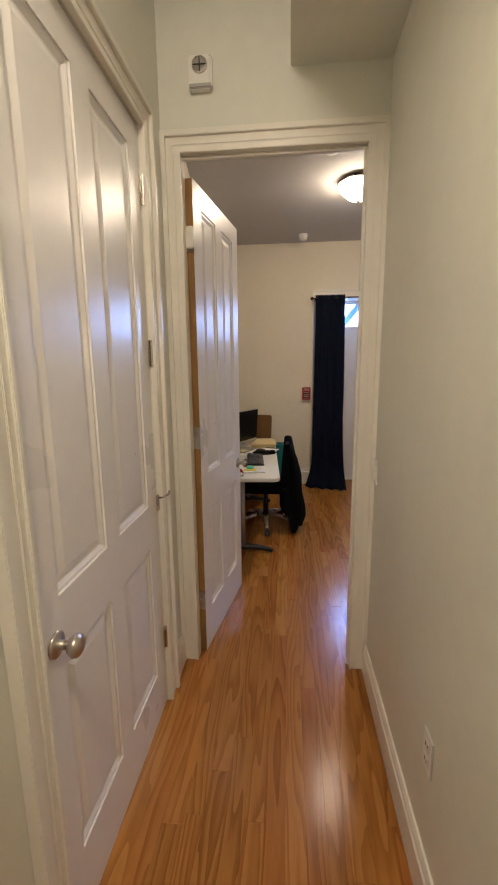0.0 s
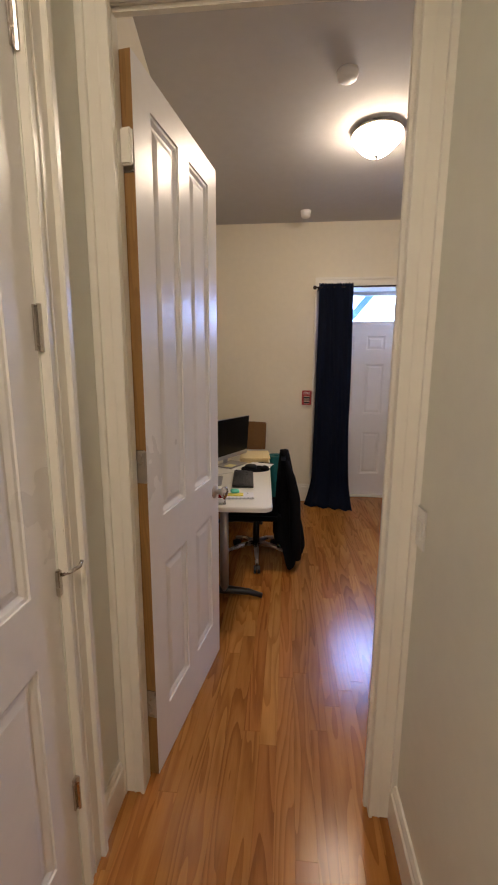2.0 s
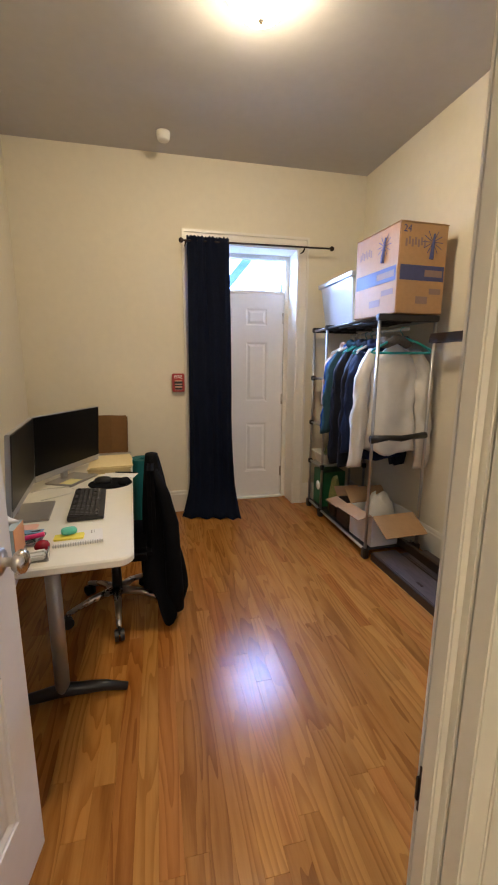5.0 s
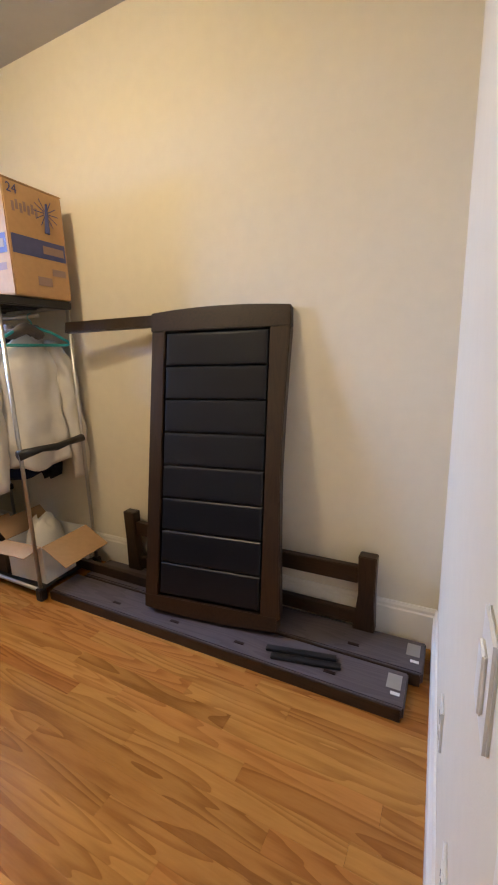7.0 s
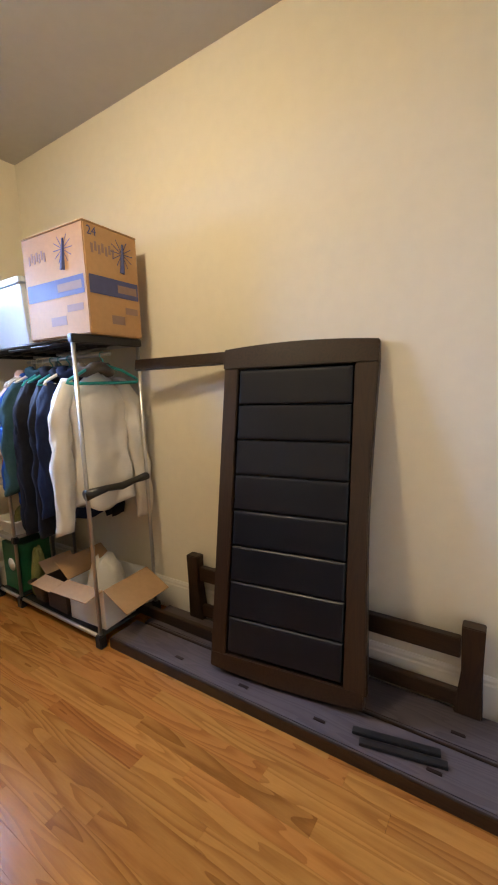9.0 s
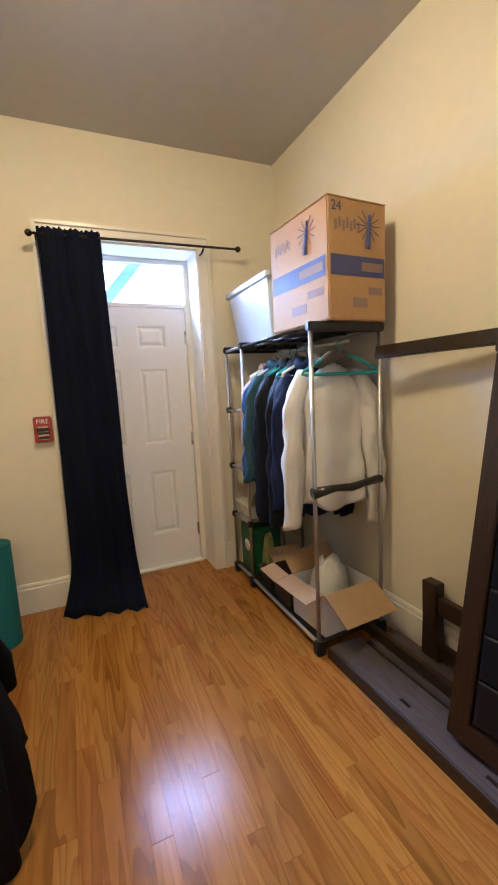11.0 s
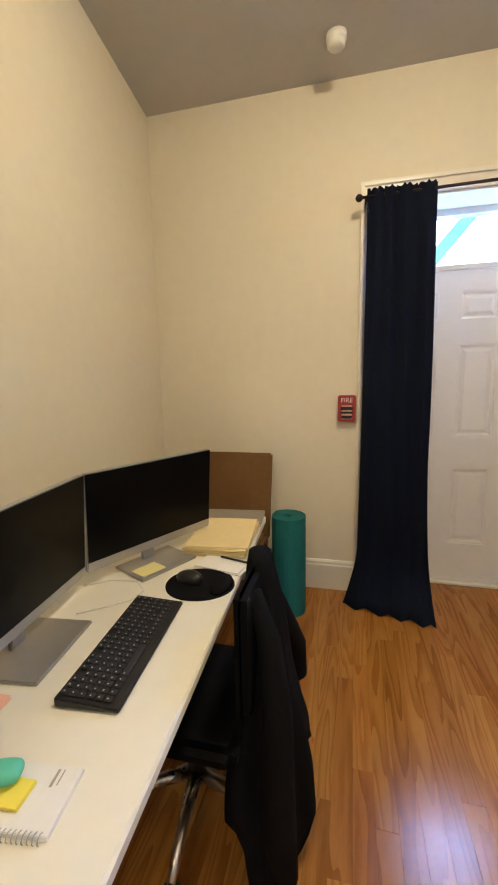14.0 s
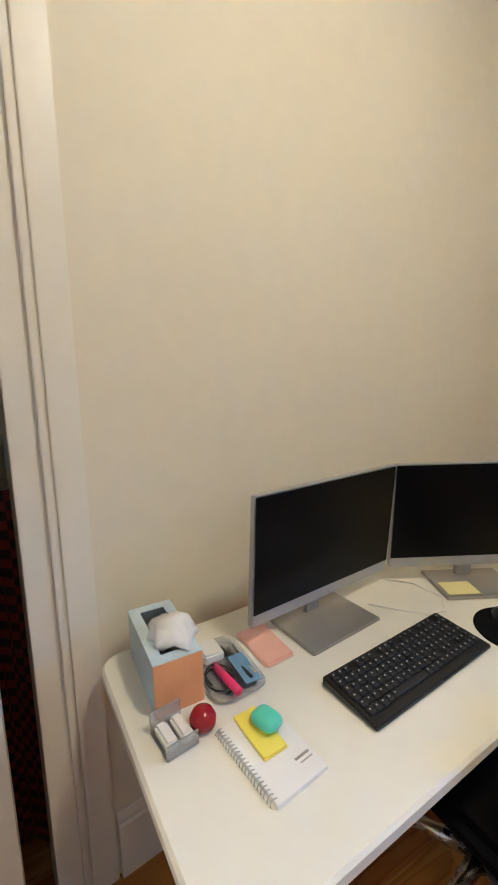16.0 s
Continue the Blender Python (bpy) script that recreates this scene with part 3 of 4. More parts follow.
EAST = Matrix.Rotation(math.pi / 2, 4, "Z")
wall_plate("light_switch", "white rocker light switch on the hall wall", Matrix.Translation((HR, 2.495, 1.06)) @ EAST, False)
wall_plate("wall_outlet", "white wall socket low on the hall wall", Matrix.Translation((HR, 1.66, 0.46)) @ EAST, True)
wall_plate("light_switch", "white double rocker switch beside the doorway", Matrix.Translation((1.262, south_y(1.262), 1.05)) @ Matrix.Rotation(math.atan2(S1[1] - S0[1], S1[0] - S0[0]), 4, "Z"), False)
wall_plate("wall_outlet", "white wall socket low on the room wall", Matrix.Translation((1.45, south_y(1.45), 0.48)) @ Matrix.Rotation(math.atan2(S1[1] - S0[1], S1[0] - S0[0]), 4, "Z"), True)
wall_plate("wall_outlet", "white wall socket near the corner", Matrix.Translation((1.83, south_y(1.83), 0.44)) @ Matrix.Rotation(math.atan2(S1[1] - S0[1], S1[0] - S0[0]), 4, "Z"), True)

# ---- curtain ----
rod = thing("curtain_rod", "thin dark bronze curtain rod with round finials", "curtain rod")
tube("rod", [(1.0, 5.845, 2.348), (2.30, 5.845, 2.362)], 0.008, BRONZE, rod)
for x, z in ((0.995, 2.348), (2.305, 2.362)):
    turned("finial", [(0.001, -0.022), (0.012, -0.018), (0.02, -0.008), (0.02, 0.006), (0.012, 0.016), (0.001, 0.02)], BRONZE, rod, Matrix.Translation((x, 5.845, z)) @ Matrix.Rotation(math.pi / 2, 4, "Y"), 16)
for x in (1.03, 2.05):
    tube("bracket", [(x, YN - 0.03, 2.33), (x, 5.88, 2.33), (x, 5.845, 2.345)], 0.007, BRONZE, rod)


def curtain():
    bm = bmesh.new()
    nu, nz = 90, 46
    rows = []
    for j in range(nz + 1):
        t = j / nz
        z = 2.385 * (1 - t) + 0.004 * t
        low = max(0, (t - 0.86) / 0.14)
        x0 = 1.035 - 0.025 * t * t - 0.075 * low ** 1.5
        x1 = 1.392 + 0.015 * math.sin(t * 3) + 0.055 * max(0, (t - 0.6) / 0.4) ** 1.5
        row = []
        for i in range(nu + 1):
            u = i / nu
            amp = (0.010 + 0.014 * t) * (1 - 0.3 * low)
            ph = 2 * math.pi * 4.5 * u + 1.6 * noise.noise((u * 3, t * 1.5, 4)) + 1.2 * math.sin(2.2 * t + 4 * u)
            y = 5.838 + amp * math.sin(ph) - 0.02 * t - 0.16 * low ** 2 * (0.35 + 0.9 * u) + 0.012 * noise.noise((u * 5, t * 3, 0))
            zz = z + (0.006 * math.sin(u * 75) * (1 if j == 0 else 0)) + low * 0.005 * (1 + math.sin(ph))
            row.append(bm.verts.new((x0 + (x1 - x0) * u + 0.004 * math.sin(ph * 2), y, zz)))
        rows.append(row)
    for a, b in zip(rows, rows[1:]):
        for i in range(nu):
            bm.faces.new((a[i], a[i + 1], b[i + 1], b[i]))
    ob = solid("curtain", bm, NAVY, smooth=True)
    md = ob.modifiers.new("thickness", "SOLIDIFY")
    md.thickness = 0.003
    tagged(ob, "dark navy blackout curtain hanging to the floor", "curtain")


curtain()


# ---- clothes rack ----
RX0, RX1, RY0, RY1, RY2 = 2.175, 2.585, 4.735, 5.565, 5.855
rack = thing("clothes_rack", "grey tube clothes rack with black joints, full", "clothes rack", Matrix.Translation((0, 0, 0)))
posts = [[(x, y, 0.02), (x, y, 1.68)] for x in (RX0, RX1) for y in (RY0, RY1, RY2)]
posts += [[(RX0, RY0, z), (RX0, RY1, z)] for z in (0.06,)] + [[(RX1, RY0, z), (RX1, RY1, z)] for z in (0.06, 1.66)]
posts += [[(x, RY1, z), (x, RY2, z)] for x in (RX0, RX1) for z in (0.06, 0.46, 0.83, 1.24, 1.66)]
posts += [[(2.39, RY0, 1.60), (2.39, RY1, 1.60)]]
tubes("frame", posts, 0.011, STEEL, rack)
tubes("top_wires", [[(x, RY0, 1.665), (x, RY2, 1.665)] for x in (RX0, 2.27, 2.35, 2.43, 2.51)] + [[(RX0, y, 1.668), (RX1, y, 1.668)] for y in (RY0, 5.0, 5.3, RY1, RY2)], 0.008, BLACKP, rack)
for y in (RY0, RY1, RY2):
    box("end_bracket", (RX0 - 0.018, y - 0.02, 1.645), (RX1 + 0.018, y + 0.02, 1.688), BLACKP, rack, 0.006)
    for x in (RX0, RX1):
        box("rack_foot", (x - 0.022, y - 0.024, 0.0), (x + 0.022, y + 0.024, 0.075), BLACKP, rack, 0.006)
for z in (0.46, 0.83, 1.24):
    for x in (RX0, RX1):
        for y in (RY1, RY2):
            box("joint", (x - 0.018, y - 0.018, z - 0.022), (x + 0.018, y + 0.018, z + 0.022), BLACKP, rack, 0.006)
tube("end_bar", [(RX0 - 0.01, RY0, 0.865), (2.30, RY0 - 0.004, 0.875), (2.39, RY0 - 0.012, 0.868), (2.48, RY0 - 0.004, 0.878), (RX1, RY0, 0.885)], [0.03, 0.018, 0.022, 0.018, 0.024], BLACKP, rack, label="black moulded end grip")
for z in (0.06, 0.46, 0.83, 1.24):
    boxes("shelf", [((RX0, RY1 + 0.01, z), (RX1, RY2 - 0.01, z + 0.006))], GREYL if z > 0.1 else BLACKP, rack)
boxes("base_shelf", [((RX0, RY0, 0.055), (RX1, RY1, 0.062))], BLACKP, rack)


def hanger(y, mat, tilt=0.0):
    ob = thing("clothes_hanger", "plastic clothes hanger hooked over the rail", "hanger", Matrix.Translation((2.39, y, 1.60)) @ Matrix.Rotation(tilt, 4, "Z"), group="hangers on the rail")
    tube("hook", [(0.0, 0, -0.06), (0.0, 0, -0.03), (-0.016, 0, -0.012), (-0.014, 0, 0.008), (0.0, 0, 0.0145), (0.014, 0, 0.008), (0.016, 0, 0.0)], 0.003, mat, ob, 8)
    tube("arms", [(0.0, 0, -0.055), (-0.10, 0, -0.085), (-0.19, 0, -0.135), (-0.20, 0, -0.15), (-0.18, 0, -0.155), (0.18, 0, -0.155), (0.20, 0, -0.15), (0.19, 0, -0.135), (0.10, 0, -0.085), (0.0, 0, -0.055)], 0.0085, mat, ob, 8)
    return ob


def coat(name, label, y, mat, w, top, hem, deep, seed, sleeve, x=2.385, hood=None, tilt=0.0, trim=None):
    """A garment hanging across the rail: sloping shoulders, creased body, two sleeves, collar."""
    ob = thing(name, label, "jacket", Matrix.Translation((x, y, 0)) @ Matrix.Rotation(tilt, 4, "Z"), group="clothes on the rail")
    rnd = random.Random(seed)
    ph = rnd.random() * 6
    bm = bmesh.new()
    rings = []
    n = 48
    for j in range(33):
        t = j / 32
        half = w * (0.28 + 0.46 * min(1, t / 0.16) ** 0.8 + 0.10 * t + 0.03 * math.sin(7 * t + ph))
        d = deep * (0.30 + 0.70 * min(1, t / 0.22) ** 0.8) * (1 - 0.15 * math.sin(3 * t))
        ring = []
        for k in range(n):
            a = 2 * math.pi * k / n
            c, q = math.cos(a), math.sin(a)
            f = 1 + (0.20 * math.sin(4 * a + ph + 2 * t) + 0.14 * math.sin(7 * a - ph + 3 * t) + 0.40 * noise.noise((c * 2.2 + seed, q * 2.2, t * 6))) * (0.3 + 0.7 * t)
            z = top + (hem - top) * t - 0.05 * abs(c) * (1 - t) + (0.02 * math.sin(2 * a + ph) + 0.014 * math.sin(5 * a)) * t
            sway = 0.025 * noise.noise((seed * 0.37, t * 2, 3)) * t
            ring.append((half * math.copysign(abs(c) ** 0.8, c) * (1 + 0.2 * (f - 1)) + sway, d * q * f + sway, z))
        rings.append(ring)
    add_loft(bm, rings)
    solid("body", bm, mat, ob, smooth=True)
    for s in (-1, 1):
        bm = bmesh.new()
        rings = []
        splay = rnd.uniform(0.02, 0.06)
        fwd = rnd.uniform(-0.05, -0.01)
        for j in range(25):
            t = j / 24
            c = Vector((s * (w * 0.66 + 0.05 * min(1, t / 0.2) + splay * t), fwd * math.sin(t * 2.4), top - 0.05 - sleeve * t))
            r = (0.060 - 0.010 * t) * (0.6 + 0.4 * min(1, t / 0.12)) * (0.86 if j == 24 else 1)
            ring = []
            for k in range(18):
                a = 2 * math.pi * k / 18
                f = 1 + 0.42 * noise.noise((math.cos(a) * 1.6 + seed, math.sin(a) * 1.6 + s, t * 7)) + 0.05 * math.sin(26 * t + 2 * a)
                ring.append(c + Vector((r * math.cos(a) * f, (r * 0.75 + deep * 0.10) * math.sin(a) * f, 0.014 * math.sin(a + t * 9))))
            rings.append(ring)
        add_loft(bm, rings)
        solid("sleeve", bm, mat, ob, smooth=True)
    if trim:
        tube("zip", [(-w * 0.5, -deep * 1.02, top - 0.14), (-w * 0.52, -deep * 1.12, (top + hem) / 2), (-w * 0.5, -deep * 1.08, hem + 0.12)], 0.004, trim, ob, 6)
    bm = bmesh.new()
    add_tube(bm, [(0.08 * math.cos(a), -deep * 0.3 + 0.06 * math.sin(a), top + 0.005 + 0.016 * math.sin(a * 3)) for a in (2 * math.pi * k / 20 for k in range(21))], [0.030 + 0.008 * noise.noise((k * 0.9, seed, 0)) for k in range(21)], 10)
    solid("collar", bm, hood or mat, ob, smooth=True)
    return ob


coat("white_coat", "white nylon winter coat with grey fur collar", 4.885, WHITEC, 0.225, 1.515, 0.76, 0.075, 3, 0.84, hood=FUR, tilt=-0.28)
hanger(4.80, TURQ, -0.28)
for yy, mat, w, hem, lab, sl, tw, tm in ((5.03, INDIGO, 0.215, 0.68, "dark indigo hooded winter jacket", 0.74, -0.16, None), (5.11, DARKC, 0.225, 0.66, "black long padded jacket", 0.86, -0.05, MARKC), (5.20, DARKC, 0.235, 0.66, "charcoal padded jacket", 0.88, -0.20, None),
                                         (5.29, DARKC, 0.235, 0.66, "black rain jacket", 0.82, 0.06, MARKC), (5.37, TEALC, 0.225, 0.68, "slate teal fleece jacket", 0.66, -0.12, None), (5.44, BLUEC, 0.235, 0.74, "bright blue sports jacket", 0.60, -0.04, None), (5.50, PEACHC, 0.20, 0.90, "pale peach knitted top", 0.42, 0.05, None)):
    coat("jacket", lab + " on the rail", yy, mat, w, 1.50 + 0.02 * math.sin(yy * 40), hem, 0.040, int(yy * 100), sl, x=2.37, tilt=tw, trim=tm)
    hanger(yy, TURQ if mat is DARKC else WHITEP, tw)

# large carton on the rack
bx = thing("cardboard_box", "large brown cardboard box with blue print", "box", Matrix.Translation((2.405, 4.94, 1.69)) @ Matrix.Rotation(radians(3), 4, "Z"))
a, b2, hh = 0.175, 0.255, 0.535
box("carton", (-a, -b2, 0), (a, b2, hh), CARD, bx, 0.006)
for x0, x1, ang2 in ((-a, -0.002, 2), (0.002, a, -3)):
    bm = bmesh.new()
    add_box(bm, (x0, -b2, hh + 0.001), (x1, b2, hh + 0.006))
    solid("flap", bm, CARD, bx)
south = Matrix.Translation((0, -b2 - 0.001, 0)) @ Matrix.Rotation(math.pi / 2, 4, "X")
westf = Matrix.Translation((-a - 0.001, 0, 0)) @ Matrix.Rotation(-math.pi / 2, 4, "Z") @ Matrix.Rotation(math.pi / 2, 4, "X")
for face, hw, nm in ((south, a, "print"), (westf, b2, "print")):
    bm = bmesh.new()
    add_box(bm, (-0.92 * hw, 0.20, 0), (0.92 * hw, 0.29, 0.0008), face)
    add_tube(bm, [face @ Vector((0.32 * hw, 0.33, 0.0)), face @ Vector((0.40 * hw, 0.48, 0.0))], [0.016, 0.006], 6)
    for k in range(5):
        r = Matrix.Translation((0.36 * hw, 0.43, 0)) @ Matrix.Rotation(radians(-60 + 30 * k), 4, "Z")
        add_box(bm, (-0.075, -0.002, 0), (-0.012, 0.002, 0.0008), face @ r)
        add_box(bm, (0.012, -0.002, 0), (0.075, 0.002, 0.0008), face @ r)
    solid("print", bm, INK, bx)
    bm = bmesh.new()
    for k in range(7):
        add_box(bm, (-0.78 * hw + k * 0.022, 0.395 + 0.012 * (k % 2), 0), (-0.78 * hw + k * 0.022 + 0.015, 0.44 + 0.012 * ((k * 3) % 2), 0.0008), face)
    add_box(bm, (-0.2 * hw, 0.06, 0), (0.3 * hw, 0.105, 0.0008), face)
    add_box(bm, (0.35 * hw, 0.12, 0), (0.85 * hw, 0.155, 0.0008), face)
    add_box(bm, (0.1 * hw, 0.225, 0.0009), (0.85 * hw, 0.265, 0.0016), face)
    solid("small_print", bm, INKP, bx)["kind"] = "stuff"
text("number", "24", 0.06, INK, bx, south @ Matrix.Translation((-0.72 * a, 0.495, 0.001)))


def tub(name, label, cx, cy, z, lx, ly, h, mat, flare=0.04, wallt=0.004, m=None, category="bin"):
    ob = thing(name, label, category, Matrix.Translation((cx, cy, z)) if m is None else m)
    bm = bmesh.new()

    def ring(hx, hy, zz, r=0.03):
        out = []
        for sx, sy, a0 in ((1, 1, 0), (-1, 1, 90), (-1, -1, 180), (1, -1, 270)):
            for k in range(5):
                q = radians(a0 + 22.5 * k)
                out.append((sx * (hx - r) + r * math.cos(q), sy * (hy - r) + r * math.sin(q), zz))
        return out
    hx, hy = lx / 2, ly / 2
    add_loft(bm, [ring(hx - flare, hy - flare, 0), ring(hx - flare * 0.2, hy - flare * 0.2, h * 0.9), ring(hx + 0.01, hy + 0.01, h * 0.92), ring(hx + 0.012, hy + 0.012, h), ring(hx - wallt, hy - wallt, h), ring(hx - flare - wallt, hy - flare - wallt, 0.006)])
    solid("tub", bm, mat, ob, smooth=False)
    return ob


tub("storage_bin", "frosted white plastic storage bin on the rack", 2.40, 5.55, 1.69, 0.38, 0.66, 0.36, FROST, 0.05)


def open_carton(name, label, m, lx, ly, h, mat, inner, flaps):
    ob = thing(name, label, "box", m)
    hx, hy, t = lx / 2, ly / 2, 0.005
    boxes("carton", [((-hx, -hy, 0), (hx, hy, t)), ((-hx, -hy, t), (-hx + t, hy, h)), ((hx - t, -hy, t), (hx, hy, h)), ((-hx + t, -hy, t), (hx - t, -hy + t, h)), ((-hx + t, hy - t, t), (hx - t, hy, h))], mat, ob, 0.001)
    for side, ang3, length in flaps:
        if side in ("s", "n"):
            s = -1 if side == "s" else 1
            mm = Matrix.Translation((0, s * hy, h)) @ Matrix.Rotation(s * radians(ang3), 4, "X")
            add = ((-hx, 0, 0), (hx, s * length, t))
        else:
            s = -1 if side == "w" else 1
            mm = Matrix.Translation((s * hx, 0, h)) @ Matrix.Rotation(-s * radians(ang3), 4, "Y")
            add = ((0, -hy, 0), (s * length, hy, t))
        box("flap", add[0], add[1], inner, ob, 0.001, mm)
    return ob


open_carton("open_carton", "white carton with brown flaps standing open", Matrix.Translation((2.39, 4.92, 0.063)) @ Matrix.Rotation(radians(4), 4, "Z"), 0.34, 0.30, 0.235, PAPER, CARDIN, (("s", -30, 0.20), ("w", -8, 0.12), ("n", 40, 0.14)))
open_carton("dark_carton", "dark printed carton with an open brown flap", Matrix.Translation((2.32, 5.20, 0.063)), 0.22, 0.20, 0.21, DARKBOX, CARDIN, (("w", -12, 0.10), ("n", 40, 0.1)))
tub("wire_basket", "small dark basket on the rack base", 2.30, 5.42, 0.063, 0.20, 0.17, 0.12, DARKBOX, 0.02)
gb = thing("green_carton", "dark green printed carton with white roundel", "box", Matrix.Translation((2.32, 5.725, 0.067)))
box("carton", (-0.11, -0.11, 0), (0.11, 0.11, 0.33), GREEN, gb, 0.004)
turned("roundel", [(0.001, 0), (0.045, 0), (0.045, 0.001), (0.001, 0.001)], PAPER, gb, Matrix.Translation((-0.11, 0, 0.18)) @ Matrix.Rotation(-math.pi / 2, 4, "Y"))
tub("white_basket", "white plastic basket on the lower shelf", 2.36, 5.725, 0.467, 0.34, 0.26, 0.10, WHITEP, 0.03)


def cloth_heap(name, label, cx, cy, z, rx, ry, h, mat, seed):
    bm = bmesh.new()
    rings = []
    for j in range(9):
        t = j / 8
        rings.append([(cx + rx * math.cos(a) * math.cos(t * 1.5) ** 0.6 * (1 + 0.25 * noise.noise((math.cos(a) * 2, math.sin(a) * 2 + seed, t * 3))), cy + ry * math.sin(a) * math.cos(t * 1.5) ** 0.6 * (1 + 0.25 * noise.noise((math.sin(a) * 2, seed, t * 3))), z + h * math.sin(t * 1.5) * (1 + 0.3 * noise.noise((math.cos(a) * 3, math.sin(a) * 3, seed + t * 2)) * t)) for a in (2 * math.pi * k / 20 for k in range(20))])
    add_loft(bm, rings)
    return tagged(solid(name, bm, mat, smooth=True), label, "cloth")


cloth_heap("patterned_bag", "olive patterned cloth bag on the rack base", 2.29, 5.53, 0.063, 0.05, 0.05, 0.30, OLIVE, 2)
cloth_heap("plastic_bag", "pale knotted plastic bag in the open carton", 2.40, 4.97, 0.069, 0.135, 0.10, 0.30, WHITEC, 4)
cloth_heap("folded_cloth", "crumpled grey plastic and cloth on a shelf", 2.38, 5.72, 1.247, 0.14, 0.11, 0.12, TISSUEB, 5)
cloth_heap("folded_cloth", "folded rust orange cloth on a shelf", 2.36, 5.72, 0.837, 0.14, 0.11, 0.24, REDC, 7)
cloth_heap("folded_cloth", "pale green cloth in the white basket", 2.36, 5.72, 0.474, 0.11, 0.08, 0.16, OLIVE, 9)


# ---- dismantled bed ----
def headboard():
    b0, b1 = Vector((2.290, 4.045, 0.062)), Vector((2.388, 3.340, 0.062))
    t0, t1 = Vector((2.585, 4.050, 1.575)), Vector((2.672, 3.361, 1.572))
    xax = (b1 - b0).normalized()
    zax = ((t0 + t1) / 2 - (b0 + b1) / 2)
    high = zax.length
    zax = (zax - zax.dot(xax) * xax).normalized()
    yax = zax.cross(xax)
    m = Matrix((xax, yax, zax)).transposed().to_4x4()
    m.translation = b0
    w = (b1 - b0).length
    ob = thing("bed_headboard", "dark espresso headboard with black padded panels, leaning upright", "headboard", m)

    def bow(x):
        u = x / w * 2 - 1
        return 0.017 * (1 - u * u)

    def slab(name, x0, x1, z0, z1, y0, y1, mat, bowz0=0, bowz1=0, n=14, bevel=0.004, flare=0.0):
        bm = bmesh.new()
        rings = []
        for k in range(n + 1):
            x = x0 + (x1 - x0) * k / n
            za, zb = z0 - bowz0 * bow(x), z1 + bowz1 * bow(x)
            rings.append([(x, y0, za), (x, y1, za), (x, y1, zb), (x, y0, zb)])
        add_loft(bm, rings)
        return solid(name, bm, mat, ob, bevel=bevel)
    # local y points away from the wall side when negative
    slab("top_rail", -0.005, w + 0.012, high - 0.095, high, -0.02, 0.045, BEDWOODY, 0, 1)
    slab("bottom_rail", 0.0, w, 0.03, 0.10, -0.018, 0.043, BEDWOODY, 1, 0)
    slab("stile", 0.0, 0.075, 0.085, high - 0.0955, -0.016, 0.043, BEDWOOD, 0, 0, 2)
    bm = bmesh.new()
    rings = []
    for k in range(13):
        t = k / 12
        z = 0.085 + (high - 0.1805) * t
        e = w - 0.085
        o = w - 0.01 + 0.022 * abs(2 * t - 1) ** 1.5
        rings.append([(e, -0.016, z), (o, -0.016, z), (o, 0.043, z), (e, 0.043, z)])
    add_loft(bm, rings)
    solid("stile", bm, BEDWOOD, ob, bevel=0.004)
    box("backing", (0.07, 0.015, 0.09), (w - 0.08, 0.035, high - 0.10), BEDWOOD, ob, 0)
    n = 8
    x0, x1, z0, z1 = 0.082, w - 0.092, 0.108, high - 0.102
    hgt = (z1 - z0) / n
    for k in range(n):
        bm = bmesh.new()
        za, zb = z0 + k * hgt + 0.0015, z0 + (k + 1) * hgt - 0.0015
        rings = []
        for inset, y in ((0, 0.014), (0.0, -0.004), (0.003, -0.009), (0.009, -0.0125), (0.02, -0.0135)):
            rings.append([(x0 + inset, y, za + inset * 0.8), (x1 - inset, y, za + inset * 0.8), (x1 - inset, y, zb - inset * 0.8), (x0 + inset, y, zb - inset * 0.8)])
        add_loft(bm, rings)
        solid("padded_panel", bm, LEATHER, ob, smooth=False)
    bm = bmesh.new()
    rings = []
    for k in range(9):
        t = k / 8
        x = -0.60 + 0.60 * t
        z = high - 0.052 + 0.006 * t
        rings.append([(x, 0.02, z - 0.01), (x, 0.05, z - 0.01), (x, 0.05, z + 0.05), (x, 0.02, z + 0.05)])
    add_loft(bm, rings)
    solid("cross_rail", bm, BEDWOODY, ob, bevel=0.004)


headboard()
eang = math.atan2(E1[1] - E0[1], E1[0] - E0[0]) - math.pi / 2
bed = lambda x, y: Matrix.Translation((x, y, 0)) @ Matrix.Rotation(eang, 4, "Z")
fb = thing("bed_footboard", "low dark espresso footboard frame leaning behind the headboard", "footboard", Matrix.Translation((2.63, 2.945, 0.062)) @ Matrix.Rotation(eang, 4, "Z"))
for y0, y1, s in ((0.0, 0.085, 1), (1.415, 1.50, -1)):
    bm = bmesh.new()
    rings = []
    for k in range(7):
        t = k / 6
        fl = 0.022 * abs(t - 0.5) * 2
        ya, yb = (y0 - fl * 0.2, y1 + fl * 0.6 - 0.02 * t) if s > 0 else (y0 - fl * 0.6 + 0.02 * t, y1 + fl * 0.2)
        rings.append([(-0.03, ya, 0.38 * t), (0.03, ya, 0.38 * t), (0.03, yb, 0.38 * t), (-0.03, yb, 0.38 * t)])
    add_loft(bm, rings)
    solid("leg", bm, BEDWOOD, fb, bevel=0.004)
box("rail", (-0.018, 0.08, 0.235), (0.018, 1.42, 0.318), BEDWOODY, fb)
box("rail", (-0.018, 0.08, 0.02), (0.018, 1.42, 0.085), BEDWOODY, fb)


